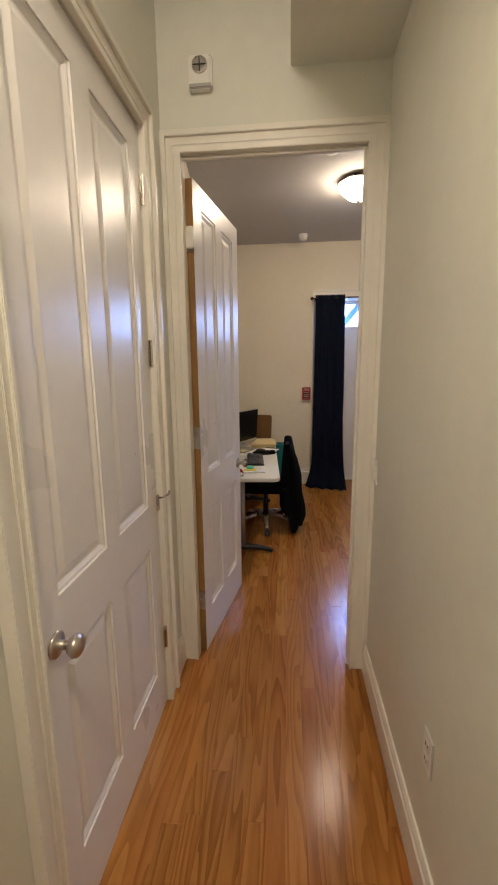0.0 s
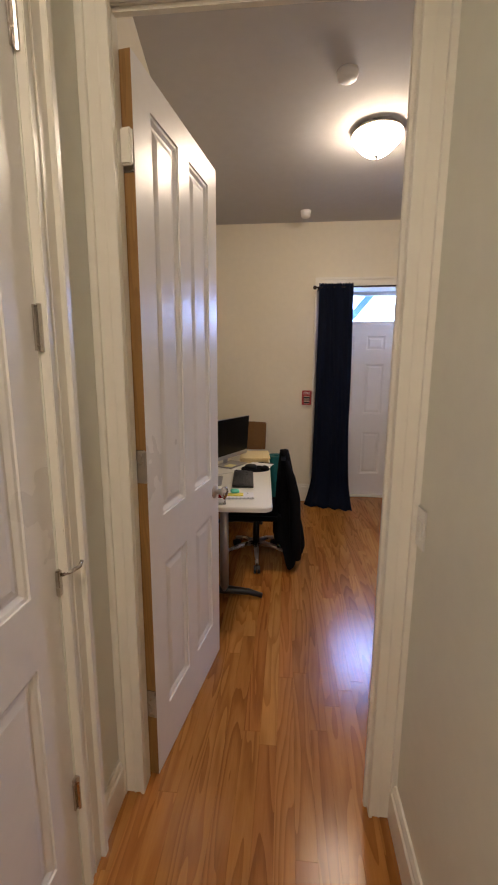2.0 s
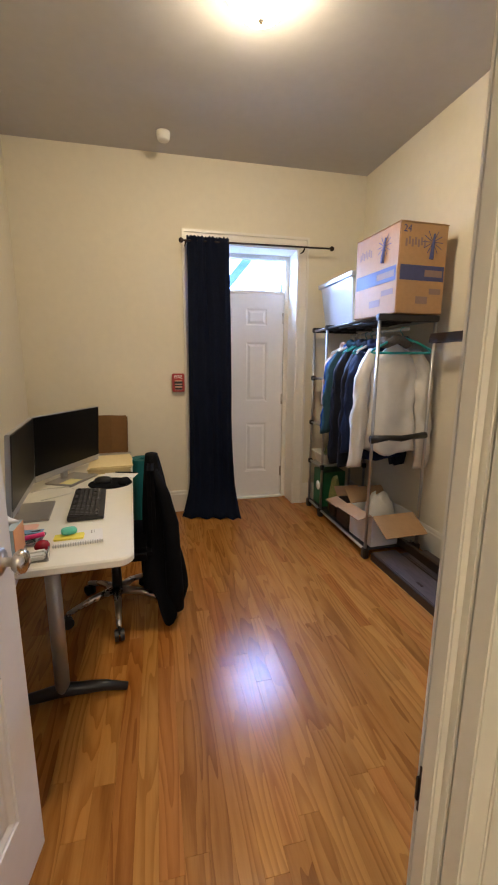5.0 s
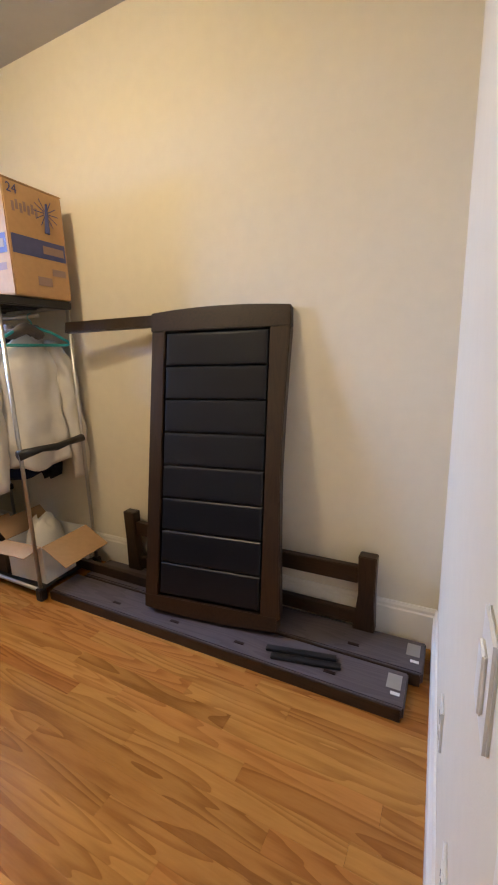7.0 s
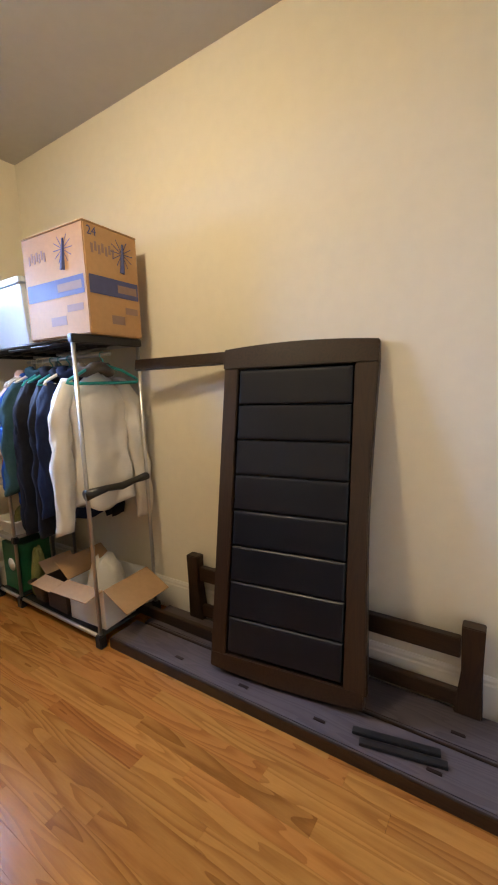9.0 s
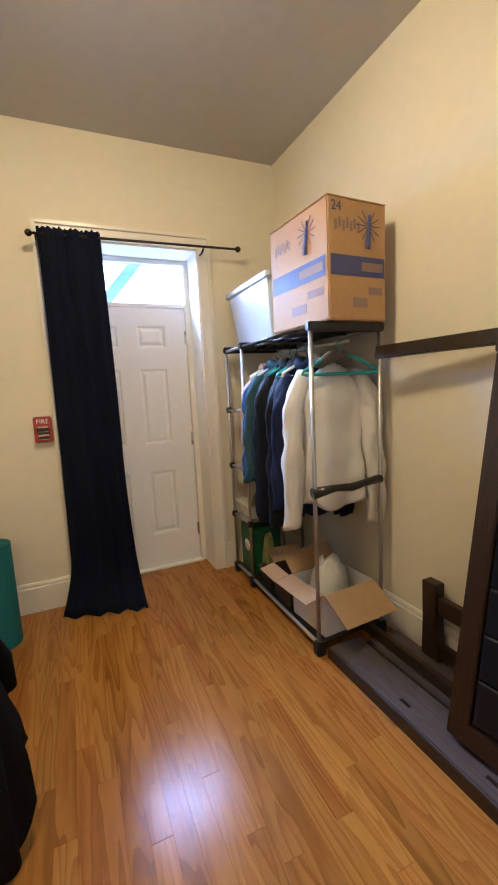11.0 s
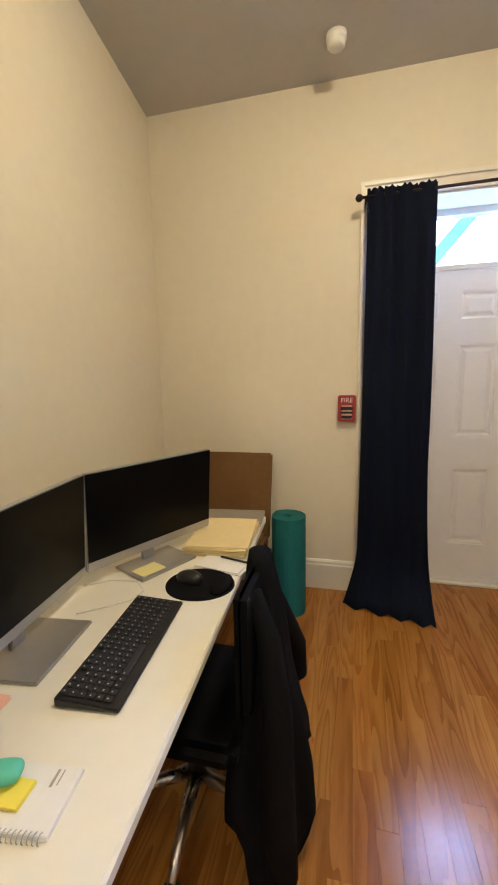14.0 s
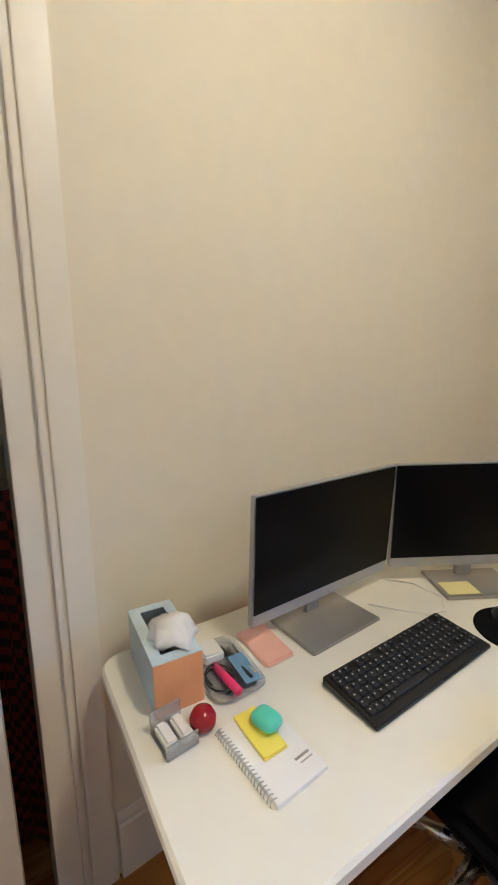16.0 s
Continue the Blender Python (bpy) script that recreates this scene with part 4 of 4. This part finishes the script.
def side_rail(x, y, length, wide, label):
    ob = thing("bed_side_rail", label, "bed rail", Matrix.Translation((x, y, 0)) @ Matrix.Rotation(eang, 4, "Z"), group="bed rails on the floor")
    box("board", (0, 0, 0.006), (wide, length, 0.060), RAILTOP, ob, 0.006)
    box("edge_strip", (-0.010, 0.01, 0.0), (0.0, length, 0.055), BEDWOODY, ob, 0.002)
    for k in (0.14, 0.36, 0.55, 0.75):
        box("bracket", (0.05, length * k, 0.0602), (0.065, length * k + 0.05, 0.064), BRONZE, ob, 0.001)
    box("tape_patch", (wide - 0.11, 0.02, 0.0603), (wide - 0.03, 0.075, 0.0612), GREYL, ob, 0, label="grey tape patch")
    box("tag", (0.05, 0.02, 0.0603), (0.066, 0.055, 0.0615), PAPER, ob, 0, label="small white paper tag")
    return ob


side_rail(2.232, 2.765, 1.93, 0.19, "dusty dark wooden bed side rail lying flat")
side_rail(2.440, 2.715, 1.93, 0.20, "dark wooden bed side rail lying against the wall")
sl = thing("metal_bracket_bars", "two dark metal bed bars on the rail", "metal bar", Matrix.Translation((2.31, 3.02, 0.0615)) @ Matrix.Rotation(radians(12), 4, "Z"))
boxes("bar", [((0, 0, 0), (0.03, 0.30, 0.014)), ((0.045, 0.02, 0), (0.075, 0.33, 0.014))], BLACKP, sl, 0.002)
st = thing("stacked_slat", "loose dark wooden bed slat against the wall", "slat", Matrix.Translation((2.45, 4.15, 0.062)))
box("slat", (0.0, 0, 0), (0.03, 0.62, 0.06), BEDWOODY, st)

# ---- desk ----
DZ = 0.70
dk = thing("desk", "long white laminate desk with rounded corners", "desk", Matrix.Translation((0.662, 3.648, 0)) @ Matrix.Rotation(radians(3.4), 4, "Z") @ Matrix.Translation((-0.607, -3.648, 0)))


def rounded(hx0, hx1, hy0, hy1, r, z):
    out = []
    for cx, cy, a0 in ((hx1 - r, hy1 - r, 0), (hx0 + r, hy1 - r, 90), (hx0 + r, hy0 + r, 180), (hx1 - r, hy0 + r, 270)):
        for k in range(7):
            q = radians(a0 + 15 * k)
            out.append((cx + r * math.cos(q), cy + r * math.sin(q), z))
    return out


bm = bmesh.new()
add_loft(bm, [rounded(-0.019, 0.600, 3.654, 5.356, 0.05, DZ - 0.032), rounded(-0.025, 0.607, 3.648, 5.362, 0.055, DZ - 0.026), rounded(-0.025, 0.607, 3.648, 5.362, 0.055, DZ - 0.006), rounded(-0.019, 0.601, 3.654, 5.356, 0.05, DZ)])
solid("top", bm, DESKW, dk)
for y in (3.85, 5.15):
    tube("leg", [(0.30, y, DZ - 0.033), (0.30, y, 0.06)], 0.028, GREYL, dk, 14)
    tube("foot", [(0.07, y, 0.02), (0.16, y, 0.045), (0.30, y, 0.06), (0.46, y, 0.045), (0.55, y, 0.02)], [0.016, 0.022, 0.028, 0.022, 0.016], BLACKP, dk, 10)
boxes("frame", [((0.10, 3.80, DZ - 0.06), (0.13, 5.20, DZ - 0.0325)), ((0.50, 3.80, DZ - 0.06), (0.53, 5.20, DZ - 0.0325))], GREYL, dk)


def monitor(p0, p1, base_c):
    p0, p1 = Vector(p0), Vector(p1)
    d = p1 - p0
    m = Matrix.Translation((p0.x, p0.y, DZ)) @ Matrix.Rotation(math.atan2(d.y, d.x), 4, "Z")
    ob = thing("monitor", "thin silver monitor with a dark screen on the desk", "monitor", m, group="monitors on the desk")
    w = d.length
    tilt = Matrix.Translation((0, 0, 0.052)) @ Matrix.Rotation(radians(4), 4, "X")
    box("casing", (0, 0, 0), (w, 0.022, 0.346), SILVER, ob, 0.004, tilt)
    box("screen", (0.004, -0.0015, 0.036), (w - 0.004, 0.003, 0.343), SCREEN, ob, 0, tilt, label="switched-off black screen")
    c = m.inverted() @ Vector((*base_c, DZ))
    box("neck", (c.x - 0.028, 0.02, 0.008), (c.x + 0.028, 0.034, 0.20), GREYL, ob, 0.004)
    bw = 0.125
    box("base", (c.x - bw, -0.115, 0.0), (c.x + bw, 0.06, 0.010), GREYL, ob, 0.003)
    return ob


monitor((0.185, 3.955), (0.125, 4.478), (0.15, 4.18))
monitor((0.125, 4.492), (0.372, 5.005), (0.25, 4.72))

kb = thing("keyboard", "black full-size computer keyboard on the desk", "keyboard", Matrix.Translation((0.368, 4.028, DZ)) @ Matrix.Rotation(math.atan2(0.422, -0.038), 4, "Z"))
bm = bmesh.new()
add_loft(bm, [[(0.0, -0.148, 0.002), (0.425, -0.148, 0.002), (0.425, 0.0, 0.002), (0.0, 0.0, 0.002)], [(0.0, -0.148, 0.012), (0.425, -0.148, 0.012), (0.425, 0.0, 0.024), (0.0, 0.0, 0.024)]])
solid("tray", bm, BLACKP, kb, bevel=0.003)
kt = Matrix.Translation((0, -0.148, 0.0125)) @ Matrix.Rotation(math.atan2(0.012, 0.148), 4, "X")
bm, bm2 = bmesh.new(), bmesh.new()
for r in range(6):
    for c in range(21):
        if r == 5 and c % 4 == 3 or (c in (14, 17) and r in (1,)):
            continue
        if r == 0 and 4 <= c <= 9:
            if c > 4:
                continue
            x0, x1 = 0.012 + 4 * 0.0192, 0.012 + 10 * 0.0192 - 0.003
        else:
            x0 = 0.012 + c * 0.0192
            x1 = x0 + 0.0162
        y0 = 0.022 + r * 0.0200
        add_box(bm, (x0, y0, 0.001), (x1, y0 + 0.0165, 0.006), kt)
        add_box(bm2, (x0 + 0.004, y0 + 0.009, 0.0061), (x0 + 0.008, y0 + 0.0125, 0.0064), kt)
solid("keys", bm, KEYM, kb, bevel=0.0012, seg=1)["kind"] = "stuff"
solid("key_legends", bm2, MARKC, kb)["kind"] = "stuff"

mp = thing("mouse_pad", "round black mouse pad with wrist rest", "mouse pad", Matrix.Translation((0.475, 4.595, DZ)))
bm = bmesh.new()
out = [(0.108 * math.cos(a) + 0.02 * max(0, math.cos(a)), 0.108 * math.sin(a), 0) for a in (2 * math.pi * k / 40 for k in range(40))]
add_loft(bm, [[(x, y, 0.0) for x, y, _ in out], [(x, y, 0.004) for x, y, _ in out], [(x * 0.97, y * 0.97, 0.0055) for x, y, _ in out]])
solid("pad", bm, BLACKC, mp, smooth=False)
bm = bmesh.new()
add_loft(bm, [[(0.085 + 0.035 * f * math.cos(a), 0.07 * f * math.sin(a), 0.0056 + z) for a in (2 * math.pi * k / 24 for k in range(24))] for f, z in ((1, 0), (0.95, 0.009), (0.75, 0.015), (0.3, 0.017))])
solid("wrist_rest", bm, BLACKC, mp, smooth=True)
ms = thing("computer_mouse", "black computer mouse on the pad", "mouse", Matrix.Translation((0.445, 4.60, DZ + 0.0056)) @ Matrix.Rotation(radians(-15), 4, "Z"))
bm = bmesh.new()
add_loft(bm, [[(0.052 * f * math.cos(a) + sh, 0.031 * f * math.sin(a) * (1 - 0.12 * math.cos(a)), z) for a in (2 * math.pi * k / 24 for k in range(24))] for f, z, sh in ((0.96, 0, 0), (1, 0.012, 0), (0.9, 0.024, 0.003), (0.65, 0.033, 0.008), (0.2, 0.036, 0.011))])
solid("shell", bm, BLACKP, ms, smooth=True)
turned("wheel", [(0.001, -0.004), (0.009, -0.004), (0.009, 0.004), (0.001, 0.004)], GREYL, ms, Matrix.Translation((-0.026, 0, 0.025)) @ Matrix.Rotation(math.pi / 2, 4, "X"), 16)


def sheet_stack(name, label, category, cx, cy, z, lx, ly, ang4, n, step, mat, seed):
    ob = thing(name, label, category, Matrix.Translation((cx, cy, z)) @ Matrix.Rotation(radians(ang4), 4, "Z"))
    rnd = random.Random(seed)
    for k in range(n):
        j = Matrix.Translation((rnd.uniform(-0.008, 0.008), rnd.uniform(-0.008, 0.008), 0)) @ Matrix.Rotation(radians(rnd.uniform(-3, 3)), 4, "Z")
        box("sheet", (-lx / 2, -ly / 2, k * step), (lx / 2, ly / 2, (k + 1) * step - 0.0008), mat, ob, 0.0006, j)
    return ob


sheet_stack("envelope_stack", "stack of manila envelopes on the desk", "envelopes", 0.45, 4.97, DZ, 0.25, 0.33, 4, 6, 0.008, MANILA, 1)
sheet_stack("notepad", "white paper notepad beneath a pen", "notepad", 0.52, 4.745, DZ, 0.18, 0.11, -12, 2, 0.004, PAPER, 2)
tube("pen", [(0.495, 4.795, DZ + 0.012), (0.62, 4.762, DZ + 0.012)], 0.004, BLACKP)
tagged(bpy.data.objects["pen"], "black ballpoint pen on the notepad", "pen")
lp = thing("laptop", "closed grey aluminium laptop at the desk's end", "laptop", Matrix.Translation((0.41, 5.25, DZ)) @ Matrix.Rotation(radians(6), 4, "Z"))
box("base", (-0.15, -0.10, 0.0), (0.15, 0.10, 0.010), GREYL, lp, 0.003)
box("lid", (-0.15, -0.10, 0.0105), (0.15, 0.10, 0.017), GREYL, lp, 0.003)
sheet_stack("sticky_note", "pale yellow sticky note on the monitor base", "sticky note", 0.272, 4.64, DZ + 0.0102, 0.075, 0.10, -25, 1, 0.002, PALEY, 3)
nb = thing("notebook", "white spiral notebook on the desk", "notebook", Matrix.Translation((0.445, 3.848, DZ)) @ Matrix.Rotation(radians(8), 4, "Z"))
boxes("pages", [((-0.088, -0.055, 0), (0.088, 0.058, 0.010))], PAPER, nb, 0.001)
tubes("spiral", [[(-0.084 + 0.0085 * k, -0.055 + 0.008 * math.cos(q), 0.005 + 0.008 * math.sin(q)) for q in (6.283 * i / 8 for i in range(9))] for k in range(20)], 0.0011, SILVER, nb, 5)
boxes("print_lines", [((0.045, 0.018, 0.0102), (0.05, 0.05, 0.0106)), ((0.056, 0.022, 0.0102), (0.0585, 0.05, 0.0106))], GREYL, nb, 0)
sheet_stack("sticky_pad", "bright yellow sticky note pad on the notebook", "sticky note", 0.417, 3.852, DZ + 0.0102, 0.105, 0.05, 5, 2, 0.004, YELLOW, 4)
bm = bmesh.new()
sup = lambda v, p: math.copysign(abs(v) ** p, v)
add_loft(bm, [[(0.029 * sup(math.cos(a), 0.6) * max(0.05, math.cos(b)) ** 0.55, 0.023 * sup(math.sin(a), 0.6) * max(0.05, math.cos(b)) ** 0.55, 0.013 + 0.013 * math.sin(b)) for a in (2 * math.pi * k / 24 for k in range(24))] for b in (radians(q) for q in (-90, -75, -50, -25, 0, 25, 50, 75, 90))])
solid("earbud_case", bm, MINT, smooth=True).matrix_basis = Matrix.Translation((0.41, 3.862, DZ + 0.0185)) @ Matrix.Rotation(0.3, 4, "Z")
tagged(bpy.data.objects["earbud_case"], "mint green rounded earbud case on the sticky pad", "earbud case")

tb = thing("tissue_box", "pale blue and orange tissue box with a tissue pulled up", "tissue box", Matrix.Translation((0.165, 3.738, DZ)))
boxes("carton", [((-0.11, -0.052, 0), (-0.1085, 0.052, 0.115)), ((-0.11, -0.052, 0), (0.11, -0.0505, 0.115)), ((-0.11, 0.0505, 0), (0.11, 0.052, 0.115)), ((-0.11, -0.052, 0.115), (0.11, -0.028, 0.117)), ((-0.11, 0.028, 0.115), (0.11, 0.052, 0.117)), ((-0.11, -0.028, 0.115), (-0.085, 0.028, 0.117)), ((0.085, -0.028, 0.115), (0.11, 0.028, 0.117))], TISSUEB, tb, 0)
box("end_panel", (0.1085, -0.052, 0), (0.111, 0.052, 0.115), ORANGE, tb, 0.0005)
box("inside", (-0.085, -0.045, 0.0), (0.085, 0.045, 0.06), DARKBOX, tb, 0)
bm = bmesh.new()
rings = []
for j in range(9):
    t = j / 8
    puff = 0.018 + 0.030 * math.sin(2.7 * t)
    rings.append([(0.025 + 1.2 * puff * math.cos(a) * (1 + 0.55 * noise.noise((2 * math.cos(a), 2 * math.sin(a), 4 * t))), 0.014 + puff * math.sin(a) * (1 + 0.55 * noise.noise((2 * math.sin(a), 3 * t, 2 * math.cos(a)))), 0.085 + 0.062 * t + 0.016 * t * noise.noise((3 * math.cos(a), 3 * math.sin(a), 7))) for a in (2 * math.pi * k / 26 for k in range(26))])
add_loft(bm, rings)
solid("tissue", bm, PAPER, tb, smooth=True)
cs = thing("clear_case", "clear plastic case with white earbuds", "case", Matrix.Translation((0.335, 3.705, DZ)) @ Matrix.Rotation(0.15, 4, "Z"))
boxes("shell", [((-0.038, -0.032, 0), (0.038, 0.032, 0.004)), ((-0.038, -0.032, 0.004), (-0.034, 0.032, 0.045)), ((0.034, -0.032, 0.004), (0.038, 0.032, 0.03))], CLEARP, cs, 0.001)
boxes("insert", [((-0.03, -0.028, 0.004), (0.028, -0.003, 0.024)), ((-0.03, 0.003, 0.004), (0.028, 0.028, 0.024))], WHITEP, cs, 0.005)
turned("red_compact", [(0.001, 0), (0.016, 0.002), (0.025, 0.010), (0.026, 0.024), (0.020, 0.036), (0.008, 0.042), (0.001, 0.043)], REDP, None, Matrix.Translation((0.338, 3.762, DZ)))
tagged(bpy.data.objects["red_compact"], "glossy dark red round compact on the desk", "compact")
tr = tub("pen_tray", "clear acrylic tray with pens and clutter", 0.215, 3.865, DZ, 0.18, 0.105, 0.010, CLEARP, 0.004, 0.003, category="tray")
tube("marker", [(-0.005, -0.022, 0.014), (0.11, -0.018, 0.032)], 0.009, HOT, tr, 10, "hot pink highlighter")
tube("pencil", [(-0.06, 0.018, 0.011), (0.085, 0.026, 0.03)], 0.004, BLACKP, tr, 8)
tube("pencil", [(-0.05, 0.035, 0.010), (0.075, 0.040, 0.028)], 0.004, GREYL, tr, 8)
boxes("card", [((0.0, 0.008, 0.026), (0.095, 0.045, 0.028))], TIMBER, tr, 0)
boxes("eraser", [((-0.08, -0.04, 0.006), (-0.02, 0.01, 0.03))], WHITEP, tr, 0.004)
tube("coil", [(0.04 + 0.04 * math.cos(q), -0.03 + 0.03 * math.sin(q), 0.008 + 0.0015 * q) for q in (0.5 * k for k in range(24))], 0.0022, BLACKP, tr, 6)
sheet_stack("pink_notes", "pale pink note sheets fanned on the desk", "notes", 0.185, 3.99, DZ, 0.14, 0.075, 4, 4, 0.0015, PINKP, 8)
tube("cable", [(0.185, 4.344, DZ + 0.004), (0.256, 4.405, DZ + 0.003), (0.305, 4.45, DZ + 0.003), (0.318, 4.509, DZ + 0.003), (0.268, 4.566, DZ + 0.003), (0.169, 4.555, DZ + 0.004), (0.10, 4.50, DZ + 0.003)], 0.0025, WHITEP)
tagged(bpy.data.objects["cable"], "thin white cable curling over the desk", "cable")

# ---- brown chair, mat ----
bc = thing("upholstered_chair", "brown suede upholstered chair against the wall", "chair", Matrix.Translation((0.262, 5.62, 0)))
bm = bmesh.new()
add_loft(bm, [[(x, y + 0.10 + 0.06 * t, 0.42 + 0.53 * t - (0.012 * (abs(x) / 0.247) ** 4 * t)) for x, y in [(-0.235 - 0.012 * t, -0.03), (-0.12, -0.045), (0.12, -0.045), (0.235 + 0.012 * t, -0.03), (0.235 + 0.012 * t, 0.025), (-0.235 - 0.012 * t, 0.025)]] for t in (0, 0.25, 0.5, 0.75, 0.95, 1.0)])
solid("backrest", bm, BROWNU, bc, smooth=False, bevel=0.01)
box("seat", (-0.23, -0.23, 0.38), (0.23, 0.10, 0.46), BROWNU, bc, 0.02)
for x in (-0.2, 0.2):
    for y in (-0.2, 0.12):
        box("leg", (x - 0.02, y - 0.02, 0), (x + 0.02, y + 0.02, 0.39), BEDWOOD, bc, 0.003)

ym = thing("yoga_mat", "teal foam exercise mat rolled and standing upright", "yoga mat", Matrix.Translation((0.622, 5.66, 0)))
bm = bmesh.new()
turns, n = 5.4, 130
inner, outer = [], []
for k in range(n + 1):
    a = 2 * math.pi * turns * k / n
    r = 0.022 + 0.0142 * a / (2 * math.pi)
    inner.append((r * math.cos(a), r * math.sin(a)))
    outer.append(((r + 0.0100) * math.cos(a), (r + 0.0100) * math.sin(a)))
strip = outer + inner[::-1]
rows = [[bm.verts.new((x, y, z)) for x, y in strip] for z in (0.0, 0.595)]
k = len(strip)
for i in range(k):
    bm.faces.new((rows[0][i], rows[0][(i + 1) % k], rows[1][(i + 1) % k], rows[1][i]))
for i in range(n):
    for row in rows:
        bm.faces.new((row[i], row[i + 1], row[k - 2 - i], row[k - 1 - i]))
solid("roll", bm, MATC, ym)

# ---- office chair with a jacket ----
CX, CY = 0.505, 4.45
oc = thing("office_chair", "black office chair on chrome castor base", "office chair", Matrix.Translation((CX, CY, 0)))
for k in range(5):
    a = radians(-12 + 72 * k)
    c, s = math.cos(a), math.sin(a)
    tube("base_leg", [(0.02 * c, 0.02 * s, 0.13), (0.14 * c, 0.14 * s, 0.115), (0.27 * c, 0.27 * s, 0.075)], [0.024, 0.018, 0.013], NICKEL, oc, 8, "polished metal star leg")
    bm = bmesh.new()
    for o in (-0.014, 0.014):
        mm = Matrix.Translation((0.27 * c - o * s, 0.27 * s + o * c, 0.03)) @ Matrix.Rotation(a, 4, "Z") @ Matrix.Rotation(math.pi / 2, 4, "X")
        bmesh.ops.create_cone(bm, cap_ends=True, segments=16, radius1=0.03, radius2=0.03, depth=0.02, matrix=mm)
    add_tube(bm, [(0.27 * c, 0.27 * s, 0.03), (0.27 * c, 0.27 * s, 0.08)], 0.008, 6)
    solid("castor", bm, BLACKP, oc, bevel=0.003)
tube("gas_lift", [(0, 0, 0.10), (0, 0, 0.25), (0, 0, 0.38)], [0.028, 0.026, 0.018], BLACKP, oc)
box("seat", (-0.22, -0.22, 0.38), (0.20, 0.22, 0.45), BLACKC, oc, 0.025)
tube("back_stem", [(0.05, 0, 0.37), (0.18, 0, 0.37), (0.235, 0, 0.45), (0.235, 0, 0.62)], 0.02, BLACKP, oc)
box("backrest", (0.19, -0.18, 0.50), (0.225, 0.18, 0.86), BLACKC, oc, 0.03)
bm = bmesh.new()
rings = []
for j in range(27):
    t = j / 26
    z = 0.885 + (0.13 - 0.885) * t
    hx = 0.032 + 0.078 * t ** 0.8
    hy = 0.035 + 0.20 * t ** 0.8
    ring = []
    for k in range(44):
        a = 2 * math.pi * k / 44
        f = 1 + (0.13 * math.sin(6 * a + 3 * t) + 0.09 * math.sin(11 * a - 4 * t) + 0.2 * noise.noise((2 * math.cos(a), 2 * math.sin(a), 3 * t))) * (0.2 + t)
        drop = (0.08 * math.sin(2 * a + 0.7) + 0.05 * math.sin(5 * a)) * t * t
        ring.append((CX + 0.212 + 0.045 * t + hx * math.cos(a) * f, CY + 0.05 - 0.06 * t + hy * math.sin(a) * (1 + 0.3 * (f - 1)), z + drop))
    rings.append(ring)
add_loft(bm, rings)
jk = thing("draped_jacket", "black jacket draped over the office chair back", "jacket")
solid("body", bm, BLACKC, jk, smooth=True)
for y0, y1, zb, xo in ((CY + 0.13, CY + 0.19, 0.38, 0.01), (CY - 0.14, CY - 0.20, 0.09, 0.03)):
    tube("sleeve", [(CX + 0.22, (y0 + CY) / 2, 0.82), (CX + 0.24 + xo, (3 * y0 + CY) / 4, 0.70), (CX + 0.27 + xo, (y0 + y1) / 2, 0.56), (CX + 0.28 + xo, y1, zb + 0.12), (CX + 0.29 + xo, y1 + 0.01, zb)], [0.022, 0.032, 0.040, 0.044, 0.036], BLACKC, jk, 14)

# ---- in the closet ----
bm = bmesh.new()
rows = []
for j in range(15):
    rows.append([bm.verts.new((-0.10 + 0.025 * math.sin(i * 1.1 + j * 0.1), 3.02 + 0.5 * i / 20, 0.12 + 1.0 * j / 14)) for i in range(21)])
for a, b in zip(rows, rows[1:]):
    for i in range(20):
        bm.faces.new((a[i], a[i + 1], b[i + 1], b[i]))
ck = solid("checked_cloth", bm, CHECK, smooth=True)
ck.modifiers.new("thickness", "SOLIDIFY").thickness = 0.006
tagged(ck, "dark red checked cloth hanging in the closet", "cloth")
cr = tube("closet_rail", [(-0.10, 2.70, 1.13), (-0.10, 3.56, 1.13)], 0.014, STEEL)
tagged(cr, "grey metal rail in the closet", "rail")

# ---- oak planks ----
floor = thing("floor", "glossy varnished oak strip floor with varied tones", "floor", kind="structure")
PW = 0.070
lengths = (0.55, 0.8, 1.05, 1.35, 1.7)


def plank_mesh(length):
    bm = bmesh.new()
    w = PW / 2 - 0.0001
    e = length / 2 - 0.0003
    add_loft(bm, [[(-w, -e, -0.022), (w, -e, -0.022), (w, e, -0.022), (-w, e, -0.022)], [(-w, -e, -0.0004), (w, -e, -0.0004), (w, e, -0.0004), (-w, e, -0.0004)],
                  [(-w + 0.0003, -e + 0.0003, 0), (w - 0.0003, -e + 0.0003, 0), (w - 0.0003, e - 0.0003, 0), (-w + 0.0003, e - 0.0003, 0)]])
    bmesh.ops.recalc_face_normals(bm, faces=bm.faces)
    me = bpy.data.meshes.new("plank")
    bm.to_mesh(me)
    bm.free()
    me.materials.append(OAK)
    return me


PLANKS = {q: plank_mesh(q) for q in lengths}
rnd = random.Random(11)
x = -0.75
while x < 2.95:
    y = 2.62 - rnd.random() * 0.7 if not (HL - 0.1 < x < HR + 0.1) else -1.6 - rnd.random() * 0.5
    while y < 6.28:
        q = rnd.choice(lengths)
        ob = new("plank", PLANKS[q])
        ob.parent = floor
        ob.matrix_basis = Matrix.Translation((x + PW / 2, y + q / 2, 0)) @ Matrix.Rotation(radians(rnd.uniform(-0.3, 0.3)), 4, "Y") @ Matrix.Rotation(radians(rnd.uniform(-0.02, 0.02)), 4, "X")
        y += q
    x += PW
